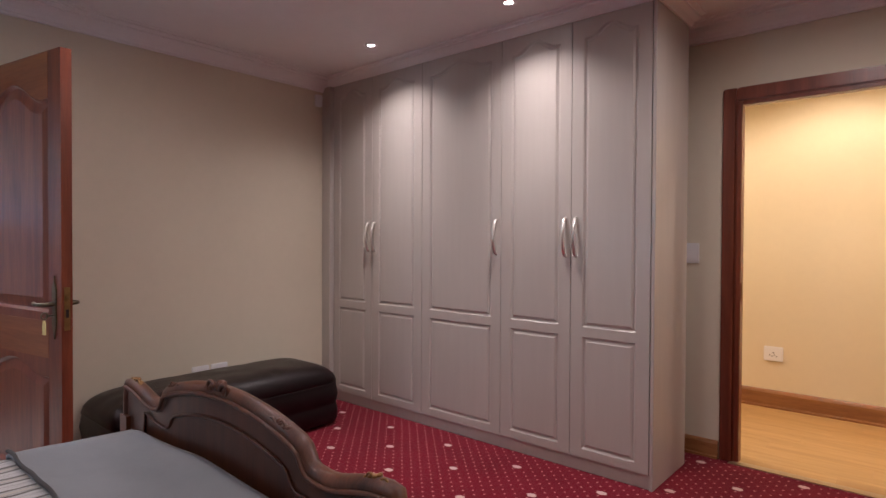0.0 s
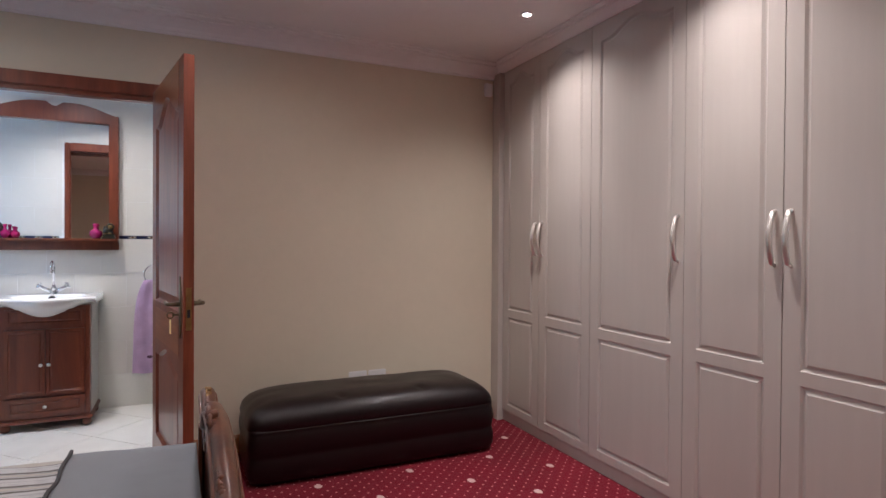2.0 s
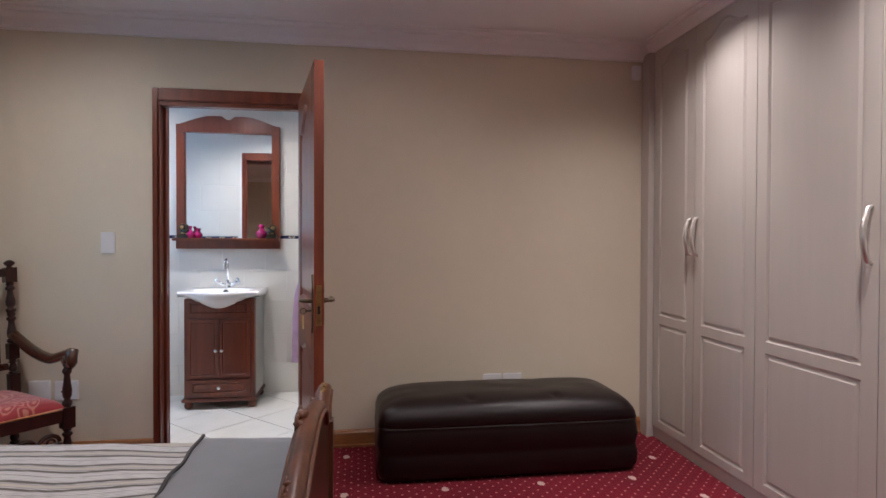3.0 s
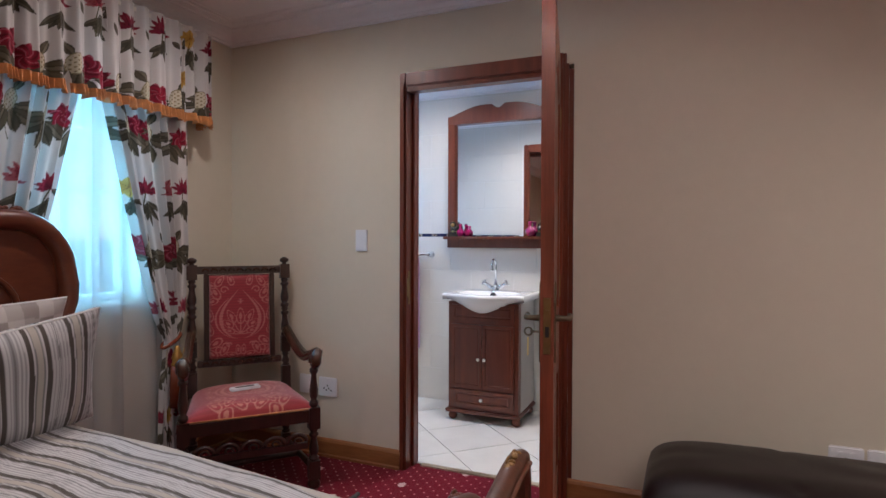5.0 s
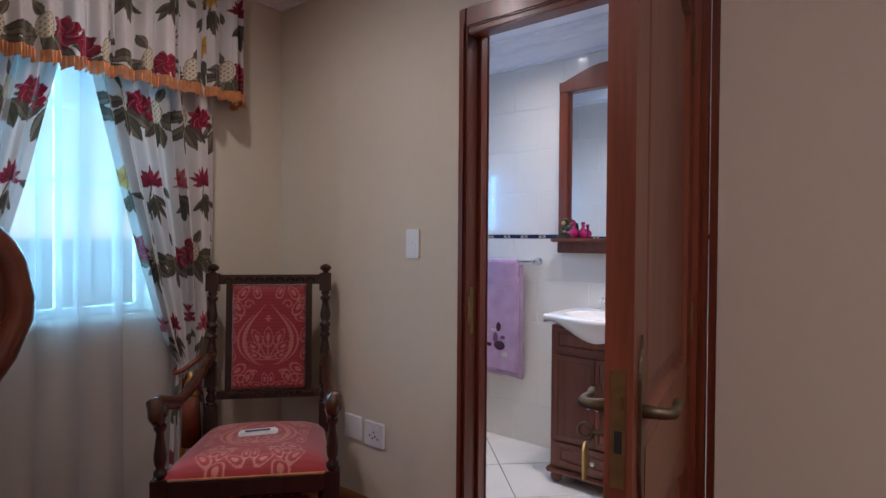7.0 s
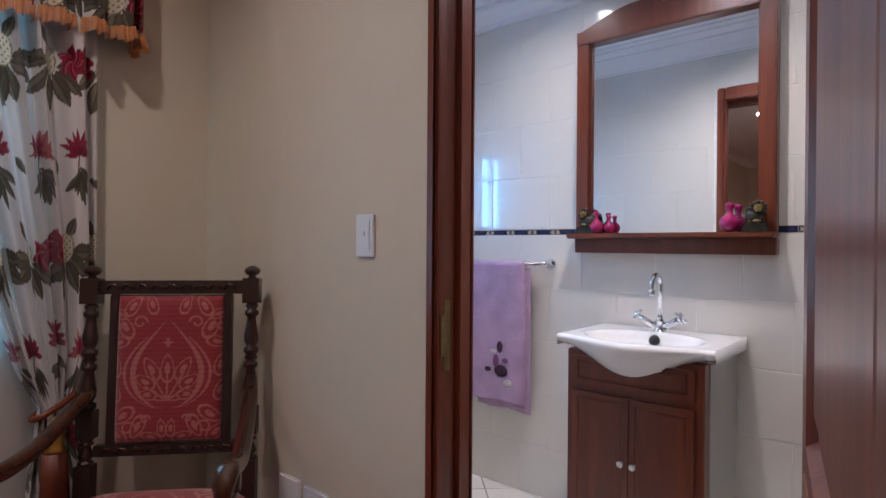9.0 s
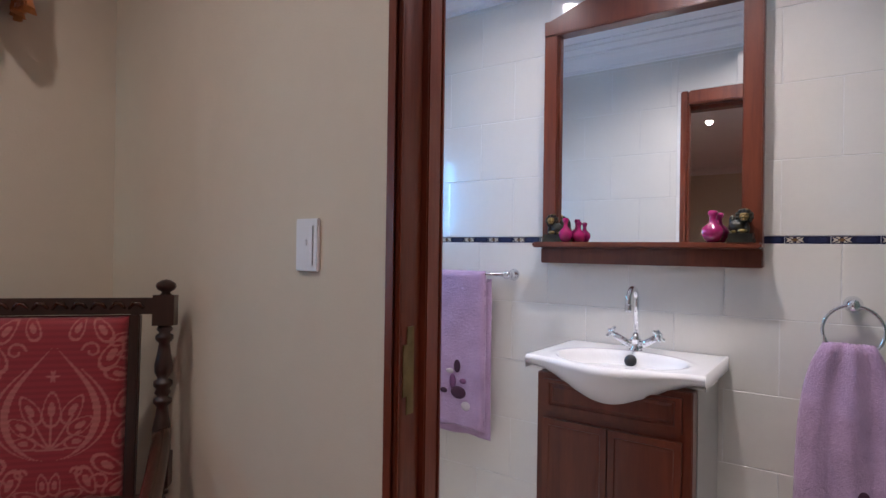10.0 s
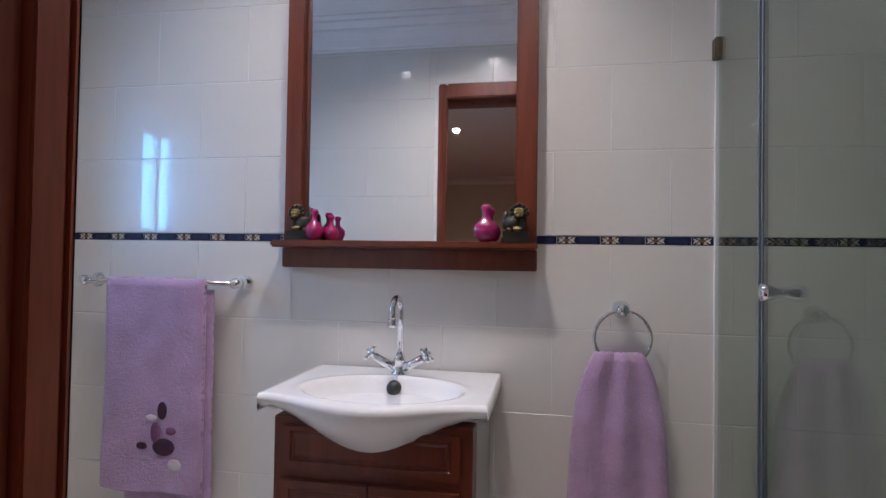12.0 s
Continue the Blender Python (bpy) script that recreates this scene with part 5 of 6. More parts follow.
# ---- armchair ----
def damask(a, b, s=1.0):
    """Woven damask: an ogee medallion with scrolls, pale on red, mirrored about a = 0."""
    red, pale = np.array((0.27, 0.026, 0.034)), np.array((0.41, 0.125, 0.11))
    x, y = np.abs(a) / s, b / s
    m = np.zeros(a.shape, bool)
    w = np.where(y > 0, 0.098 * np.cos(np.clip(y / 0.155, 0, 1) * math.pi / 2) ** 1.15, np.sqrt(np.clip(0.098 ** 2 - y ** 2, 0, None)))
    q = np.where((w > 0.001) & (y < 0.155), x / np.maximum(w, 0.001), 9)
    m |= (q < 1.0) & (q > 0.84)
    inside = q < 0.84
    # palmette of outlined leaves rising from the foot of the medallion
    def lobe(cx, cy, l, w, ang, rim=0.72):
        c, sn = math.cos(ang), math.sin(ang)
        dx, dy = x - cx, y - cy
        p, o = (dx * sn + dy * c) / l, (dx * c - dy * sn) / (w * (1.15 - 0.35 * np.clip((dx * sn + dy * c) / l, -1, 1)))
        d = p * p + o * o
        return (d < 1) & (d > rim), d < 0.16

    for ang, l, w, dist in ((0.0, 0.040, 0.016, 0.075), (0.52, 0.036, 0.015, 0.085), (0.98, 0.030, 0.014, 0.070), (1.50, 0.026, 0.012, 0.052)):
        r1, r2 = lobe(dist * math.sin(ang), -0.062 + dist * math.cos(ang), l, w, ang)
        m |= inside & (r1 | r2)
        t3 = np.clip((x * math.sin(ang) + (y + 0.075) * math.cos(ang)) / dist, 0, 1)
        m |= inside & (np.hypot(x - t3 * dist * math.sin(ang), y + 0.075 - t3 * dist * math.cos(ang)) < 0.0022)
    d = np.hypot(x, y - 0.085)
    m |= inside & (d < 0.012 * (0.7 + 0.4 * np.cos(5 * np.arctan2(y - 0.085, x))))
    outside = ~(q < 1.10)
    m |= (q > 1.12) & (q < 1.20) & (y < 0.10)
    # leaf sprays and half scrolls outside it
    for cx, cy, ang, l in ((0.115, 0.13, 0.5, 0.040), (0.130, 0.085, 1.9, 0.032), (0.095, 0.185, -0.6, 0.034), (0.135, 0.165, 1.2, 0.028), (0.045, 0.19, 0.3, 0.030), (0.115, -0.115, 2.2, 0.038), (0.075, -0.145, 2.7, 0.036), (0.130, -0.165, 0.8, 0.034), (0.040, -0.175, 1.2, 0.030), (0.090, -0.195, 1.7, 0.028), (0.012, -0.150, 0.1, 0.026), (0.138, 0.02, 0.1, 0.032), (0.138, -0.05, 0.2, 0.030)):
        r1, r2 = lobe(cx, cy, l, l * 0.42, ang, 0.62)
        m |= outside & (r1 | r2)
    for cx, cy, rr in ((0.075, 0.140, 0.020), (0.100, -0.150, 0.021), (0.055, -0.125, 0.013), (0.140, 0.125, 0.014)):
        dd, tt = np.hypot(x - cx, y - cy), np.arctan2(y - cy, x - cx)
        m |= outside & (np.abs(dd - rr * (0.65 + 0.11 * tt)) < 0.0026)
    col = np.where(m[..., None], pale, red)
    return col * (0.92 + 0.16 * np.mod(np.floor(b * 700), 2))[..., None]


def turned(z0, z1, r=0.02, n=3):
    """A turned post between two heights: vases, rings and reels."""
    prof, h = [], z1 - z0
    for k in range(n):
        a = z0 + h * k / n
        s = h / n
        prof += [(r * 0.72, a), (r * 1.02, a + s * 0.05), (r * 1.02, a + s * 0.12), (r * 0.6, a + s * 0.16), (r * 0.95, a + s * 0.26), (r * 1.0, a + s * 0.38), (r * 0.72, a + s * 0.58), (r * 0.60, a + s * 0.72), (r * 0.98, a + s * 0.78), (r * 0.98, a + s * 0.84), (r * 0.58, a + s * 0.88), (r * 0.9, a + s * 0.94)]
    return prof + [(r * 0.7, z1)]


def armchair():
    ch = thing("armchair", "antique dark carved oak armchair upholstered in red damask", "chair", m=Matrix.Translation((-3.2425, -1.12, 0)) @ pose(0, 0, 0, 0, 0, 138.7))
    HB, HF, D = 0.243, 0.295, 0.535
    tilt = Matrix.Translation((0, -0.055, 0.40)) @ pose(0, 0, 0, -4.3, 0, 0) @ Matrix.Translation((0, 0, -0.40))
    for s in (-1, 1):
        bm = boxes((s * HB - 0.024, s * HB + 0.024, -0.024, 0.024, 0.30, 0.52))
        box(bm, s * HB - 0.026, s * HB + 0.026, -0.026, 0.026, 1.015, 1.095)
        box(bm, s * HB - 0.024, s * HB + 0.024, -0.024, 0.024, 0.60, 0.685)
        lathe(turned(0.52, 0.60, 0.022, 1), 14, bm, at=(s * HB, 0, 0))
        lathe(turned(0.685, 1.015, 0.023, 2), 14, bm, at=(s * HB, 0, 0))
        lathe([(0.016, 1.095), (0.010, 1.102), (0.022, 1.110), (0.026, 1.118), (0.024, 1.126), (0.012, 1.134), (0.0, 1.137)], 14, bm, at=(s * HB, 0, 0))
        part("back_post", bm, M_CHAIR, ch, "turned dark oak post with a button finial", m=tilt)
        bm = boxes((s * HB - 0.024, s * HB + 0.024, -0.08, -0.032, 0.0, 0.14))
        box(bm, s * HB - 0.024, s * HB + 0.024, -0.08, -0.032, 0.25, 0.41)
        lathe(turned(0.14, 0.25, 0.022, 1), 12, bm, at=(s * HB, -0.056, 0))
        part("rear_leg", bm, M_CHAIR, ch)
        bm = boxes((s * HF - 0.027, s * HF + 0.027, -D - 0.027, -D + 0.027, 0.30, 0.405))
        box(bm, s * HF - 0.027, s * HF + 0.027, -D - 0.027, -D + 0.027, 0.05, 0.14)
        lathe(turned(0.14, 0.30, 0.024, 1), 14, bm, at=(s * HF, -D, 0))
        lathe(turned(0.405, 0.63, 0.022, 1), 14, bm, at=(s * HF, -D, 0))
        lathe([(0.020, 0.0), (0.030, 0.012), (0.030, 0.03), (0.018, 0.05)], 14, bm, at=(s * HF, -D, 0))
        part("front_leg", bm, M_CHAIR, ch, "turned dark oak leg")
        # arm: sweeps down and out, ending in a scroll
        pts, rad = [], []
        for k in range(25):
            t = k / 24
            x = s * (HB + (HF + 0.005 - HB) * t ** 0.8)
            y = -0.03 - (D + 0.015) * t
            z = 0.735 - 0.085 * math.sin(min(1, t * 1.35) * math.pi / 2) - 0.022 * math.sin(t * math.pi) + 0.035 * max(0, t - 0.65) / 0.35
            pts.append((x, y, z)), rad.append(0.027 + 0.002 * t)
        pts += [(s * HF, -D - 0.045, 0.655), (s * HF, -D - 0.052, 0.635), (s * HF, -D - 0.035, 0.615), (s * HF, -D - 0.012, 0.622)]
        rad += [0.027, 0.025, 0.021, 0.015]
        bm = tube(pts, rad, 12, flat=0.8)
        lathe([(0.008, -0.031), (0.020, -0.029), (0.023, 0.0), (0.020, 0.029), (0.008, 0.031)], 14, bm, at=(s * HF, -D - 0.02, 0.648), m=Matrix.Rotation(radians(90), 3, "Y"))
        arm = part("arm", bm, M_ARM, ch, "worn carved scrolled arm", smooth=True)
    # rails of the back, with shallow carving
    for z0, z1, nm in ((1.045, 1.088, "top_rail"), (0.545, 0.58, "lower_rail")):
        r = part(nm, boxes((-HB + 0.024, HB - 0.024, -0.014, 0.016, z0, z1)), M_CHAIR, ch, bevel=0.003, m=tilt)
        bm = bmesh.new()
        for k in range(9):
            x = (k - 4) * 0.044
            tube([(x - 0.018, -0.015, (z0 + z1) / 2 - 0.008), (x - 0.006, -0.018, (z0 + z1) / 2 + 0.008), (x + 0.008, -0.018, (z0 + z1) / 2 + 0.006), (x + 0.018, -0.015, (z0 + z1) / 2 - 0.006)], [0.003, 0.006, 0.006, 0.003], 6, bm)
        part("leaf_carving", bm, M_ARM, r, "carved leaf band")
    for s in (-1, 1):
        part("back_stile", boxes((s * 0.172 - 0.013, s * 0.172 + 0.013, -0.012, 0.012, 0.58, 1.045)), M_CHAIR, ch, bevel=0.003, m=tilt)
    n1, n2 = 120, 190
    a, b = np.meshgrid(np.linspace(-0.158, 0.158, n1), np.linspace(0.586, 1.040, n2))
    e = np.clip(1 - np.abs(a / 0.158) ** 8, 0, 1) ** 0.5 * np.clip(1 - np.abs((b - 0.813) / 0.227) ** 12, 0, 1) ** 0.5
    back = cloth("back_cushion", np.stack([a, -0.006 - 0.030 * e, b], -1), damask(a, b - 0.80, 1.12), M_DAMASK, ch)
    back.matrix_basis = tilt
    tagged(back, "red damask back pad with a woven medallion")
    part("back_cloth", boxes((-0.159, 0.159, 0.004, 0.010, 0.582, 1.043)), mat("maroon_backing", (0.10, 0.015, 0.02), 0.9), ch, m=tilt)
    # seat
    for (xa, ya), (xb, yb) in (((-HF, -D), (HF, -D)), ((-HB, -0.056), (HB, -0.056))):
        part("seat_rail", boxes((xa + 0.026, xb - 0.026, ya - 0.018, ya + 0.018, 0.335, 0.395)), M_CHAIR, ch, bevel=0.003)
    for s in (-1, 1):
        part("seat_rail", prism([(s * HB - 0.016, -0.08), (s * HF - 0.016, -D + 0.027), (s * HF + 0.016, -D + 0.027), (s * HB + 0.016, -0.08)], 0.06, "z", at=0.335), M_CHAIR, ch)
    n1, n2 = 170, 150
    u, v = np.meshgrid(np.linspace(-1, 1, n1), np.linspace(0, 1, n2))
    half = (HF + 0.002) + (HB - HF - 0.0) * v
    X, Y = u * half * 0.985, -D - 0.012 + v * (D - 0.055)
    e = np.clip(1 - np.abs(u) ** 5, 0, 1) ** 0.5 * np.clip(1 - np.abs(2 * v - 1) ** 7, 0, 1) ** 0.5
    Z = 0.398 + 0.062 * e + 0.008 * np.cos(u * 1.3) * e
    # the same weave as the back, its colour scaled paler and pinker
    seat = cloth("seat_cushion", np.stack([X, Y, Z], -1), damask(X, v * 0.48 - 0.25, 1.25) * np.array((1.35, 1.75, 1.5)), M_DAMASK, ch)
    tagged(seat, "paler red damask seat pad")
    welt = [(-HF + 0.005, -D - 0.012, 0.4), (HF - 0.005, -D - 0.012, 0.4), (HB - 0.005, -0.068, 0.4), (-HB + 0.005, -0.068, 0.4)]
    part("welt", tube(welt, 0.006, 6, closed=True), M_FRINGE, seat, "pale ochre braid")
    # carved front stretcher with scrolls, and plain side stretchers
    bm = boxes((-HF + 0.03, HF - 0.03, -D - 0.010, -D + 0.012, 0.205, 0.235))
    for k in range(5):
        x = (k - 2) * 0.105
        tube([(x + 0.046 * math.cos(q), -D - 0.010, 0.245 + 0.036 * math.sin(q)) for q in [math.pi * i / 12 for i in range(13)]], 0.010, 8, bm)
        tube([(x + 0.024 * (1 - i / 18) * math.cos(4.6 * i / 14), -D - 0.014, 0.247 + 0.022 * (1 - i / 18) * math.sin(4.6 * i / 14)) for i in range(15)], 0.006, 6, bm)
    part("front_stretcher", bm, M_CHAIR, ch, "pierced scroll-carved stretcher")
    for s in (-1, 1):
        part("side_stretcher", tube([(s * HB, -0.056, 0.10), (s * HF, -D, 0.10)], 0.016, 10), M_CHAIR, ch)
    part("cross_stretcher", tube([(-0.27, -0.30, 0.10), (0.27, -0.30, 0.10)], 0.016, 10), M_CHAIR, ch)
    return ch


armchair()
remote = thing("remote_control", "white air conditioner remote lying on the chair seat", "remote", m=Matrix.Translation((-3.045, -0.90, 0.466)) @ pose(0, 0, 0, 3, 0, 148))
part("case", boxes((-0.075, 0.075, -0.024, 0.024, 0.0, 0.018)), M_PLASTIC, remote, bevel=0.006)
part("display", boxes((-0.05, 0.045, -0.013, 0.006, 0.018, 0.0188)), mat("grey_display", (0.16, 0.16, 0.15), 0.2), remote)


# ---- bathroom ----
def mirror_cabinet():
    """Framed mirror with an arched crest and a shelf; local x = world y, local y = out of the wall."""
    m = Matrix(((0, 1, 0, BX), (1, 0, 0, -0.10), (0, 0, 1, 0), (0, 0, 0, 1)))
    t = thing("wall_mirror", "red-brown wooden framed mirror with arched crest and shelf", "mirror")
    hw = 0.395
    z0, z1 = 1.18, 2.155
    for s in (-1, 1):
        a, b = sorted((s * hw, s * (hw - 0.058)))
        part("stile", boxes((a, b, 0.004, 0.055, z0, z1)), M_VANITY, t, bevel=0.004, m=m)
        a, b = sorted((s * (hw - 0.058), s * (hw - 0.064)))
        part("bead", boxes((a, b, 0.004, 0.044, 1.262, 2.10)), M_VANITY, t, bevel=0.003, m=m)
    top = []
    for k in range(61):
        u = 1 - 2 * k / 60
        a = abs(u)
        z = z1 + 0.075 * (math.sin((1 - a) / 0.72 * math.pi / 2) ** 1.3 if a > 0.28 else 1.0)
        z -= 0.030 * math.cos(a / 0.12 * math.pi / 2) if a < 0.12 else 0
        top.append((hw * u, z + (0.008 if a > 0.97 else 0)))
    crest = part("crest", prism([(-hw, 2.098), (hw, 2.098)] + top, 0.055, "y", at=0.004), M_VANITY, t, "arched crest with a central notch", bevel=0.004, m=m)
    for s in (-1, 1):
        bm = bmesh.new()
        tube([(s * (0.03 + 0.09 * q / 12), 0.060, 2.155 + 0.012 * math.sin(q / 12 * 7)) for q in range(13)], 0.006, 6, bm)
        blob(bm, (s * 0.05, 0.06, 2.165), (0.018, 0.004, 0.010)), blob(bm, (s * 0.085, 0.06, 2.158), (0.018, 0.004, 0.010))
        part("carving", bm, M_VANITY, crest, "small carved leaves", m=m)
    part("shelf", boxes((-hw - 0.018, hw + 0.004, 0.004, 0.115, 1.240, 1.262)), M_VANITY, t, bevel=0.006, m=m)
    part("apron", boxes((-hw - 0.002, hw + 0.002, 0.004, 0.060, z0 - 0.002, 1.240)), M_VANITY, t, bevel=0.003, m=m)
    part("mirror_glass", boxes((-hw + 0.056, hw - 0.056, 0.020, 0.026, 1.262, 2.10)), M_MIRROR, t, "clear silvered mirror", m=m)
    part("backing", boxes((-hw + 0.03, hw - 0.03, 0.004, 0.018, 1.2, 2.14)), M_DARK, t, m=m)


mirror_cabinet()


def vase(y, x, r, h, label):
    p = [(r * 0.45, 0), (r * 0.75, 0.01 * h / 0.1), (r, h * 0.28), (r * 0.92, h * 0.45), (r * 0.35, h * 0.62), (r * 0.28, h * 0.75), (r * 0.36, h * 0.84), (r * 0.46, h * 0.92), (r * 0.34, h), (r * 0.22, h * 0.985)]
    single("pottery_vase", lathe(p, 24), M_PINK, label, "vase", group="magenta vases", smooth=True, m=Matrix.Translation((x, y, 1.262)))


vase(-0.380, -4.715, 0.028, 0.095, "small magenta glazed gourd vase")
vase(-0.337, -4.745, 0.024, 0.080, "small magenta glazed gourd vase")
vase(0.150, -4.715, 0.036, 0.108, "magenta glazed gourd vase beside the figurine")


def figurine(y, x, flip):
    """A seated guardian lion on a stepped block, as one carved lump: dark body and curled mane, rubbed gold face and paw."""
    bm = boxes((-0.032, 0.032, -0.040, 0.040, 0.0, 0.012), (-0.028, 0.028, -0.036, 0.036, 0.012, 0.030))
    dark = [((-0.004, 0.010 * flip, 0.052), (0.024, 0.030, 0.027)), ((-0.006, 0.028 * flip, 0.070), (0.010, 0.010, 0.022)), ((0.008, -0.018 * flip, 0.046), (0.009, 0.009, 0.020)), ((0.008, 0.004 * flip, 0.046), (0.009, 0.009, 0.020)), ((0.0, -0.010 * flip, 0.085), (0.019, 0.021, 0.021))]
    for k in range(9):
        a = math.pi * (k / 8 * 1.5 - 0.25)
        dark.append(((0.006, -0.010 * flip + 0.022 * math.cos(a), 0.086 + 0.020 * math.sin(a)), (0.008, 0.007, 0.007)))
    gold = [((0.017, -0.010 * flip, 0.093), (0.007, 0.014, 0.005)), ((0.020, -0.010 * flip, 0.084), (0.008, 0.008, 0.007)), ((0.019, -0.010 * flip, 0.075), (0.008, 0.011, 0.005)), ((0.016, -0.019 * flip, 0.085), (0.006, 0.006, 0.007)), ((0.016, -0.001 * flip, 0.085), (0.006, 0.006, 0.007)), ((0.0, -0.010 * flip, 0.108), (0.010, 0.012, 0.006)), ((0.018, -0.006 * flip, 0.038), (0.009, 0.014, 0.007)), ((0.008, 0.020 * flip, 0.036), (0.012, 0.010, 0.006))]
    for group_of, mi in ((dark, 0), (gold, 1)):
        for c, r in group_of:
            blob(bm, c, r, 12, 9, mi)
    single("lion_figurine", bm, [M_FIGURE, M_GOLDLEAF], "small dark lion figurine with a gilded face on the mirror shelf", "figurine", group="lion figurines", m=Matrix.Translation((x, y, 1.262)))


figurine(-0.435, -4.735, 1)
figurine(0.236, -4.72, -1)


def vanity():
    cy = -0.0885
    v = thing("vanity_unit", "red-brown wooden washstand cabinet with two doors and a drawer", "cabinet", m=Matrix.Translation((BX + 0.012, cy, 0)))
    w, d = 0.2485, 0.395
    part("body", boxes((0.0, d, -w, w, 0.07, 0.815)), M_VANITY, v, bevel=0.003)
    for sy in (-1, 1):
        a, b = sorted((sy * w, sy * (w + 0.003)))
        part("side_panel", boxes((0.004, d - 0.055, a, b, 0.084, 0.812)), M_MELAMINE, v, "pale grey side panel")
    part("base_moulding", boxes((0.0, d + 0.022, -w - 0.018, w + 0.018, 0.055, 0.082)), M_VANITY, v, bevel=0.008)
    mx = Matrix(((0, -1, 0, d), (1, 0, 0, 0), (0, 0, 1, 0), (0, 0, 0, 1)))
    for y0, y1, kn in ((-w + 0.028, -0.002, -0.03), (0.002, w - 0.028, 0.03)):
        wd = y1 - y0
        dr = part("door", panelled(wd, 0.43, 0.018, [(0.020, wd - 0.020, 0.020, 0.410, 0.0)], groove=0.004, steps=(0.003, 0.008, 0.014), rise=-0.003), M_VANITY, v, m=mx @ Matrix.Translation((y0, -0.018, 0.235)))
        part("knob", lathe([(0.005, 0), (0.005, 0.012), (0.011, 0.016), (0.012, 0.022), (0.006, 0.027)], 14, m=Matrix.Rotation(radians(90), 3, "X")), M_STEEL, dr, "small steel knob", m=Matrix.Translation((wd - 0.02 if kn < 0 else 0.02, 0.0, 0.20)))
    dw = part("drawer_front", panelled(2 * w - 0.056, 0.115, 0.018, [(0.03, 2 * w - 0.086, 0.022, 0.093, 0.0)], groove=0.005, steps=(0.004, 0.009, 0.016)), M_VANITY, v, m=mx @ Matrix.Translation((-w + 0.028, -0.018, 0.105)))
    part("knob", lathe([(0.005, 0), (0.005, 0.012), (0.011, 0.016), (0.012, 0.022), (0.006, 0.027)], 14, m=Matrix.Rotation(radians(90), 3, "X")), M_STEEL, dw, "small steel knob", m=Matrix.Translation((w - 0.028, 0, 0.057)))
    part("top_panel", panelled(2 * w - 0.056, 0.105, 0.014, [(0.02, 2 * w - 0.076, 0.02, 0.095, 0.0)], groove=0.005, steps=(0.004, 0.009, 0.016)), M_VANITY, v, m=mx @ Matrix.Translation((-w + 0.028, -0.014, 0.69)))
    for sx in (0.045, d - 0.03):
        for sy in (-1, 1):
            part("bun_foot", lathe([(0.016, 0), (0.028, 0.012), (0.032, 0.028), (0.026, 0.045), (0.018, 0.056)], 16, at=(sx, sy * (w - 0.022), 0)), M_VANITY, v)


vanity()


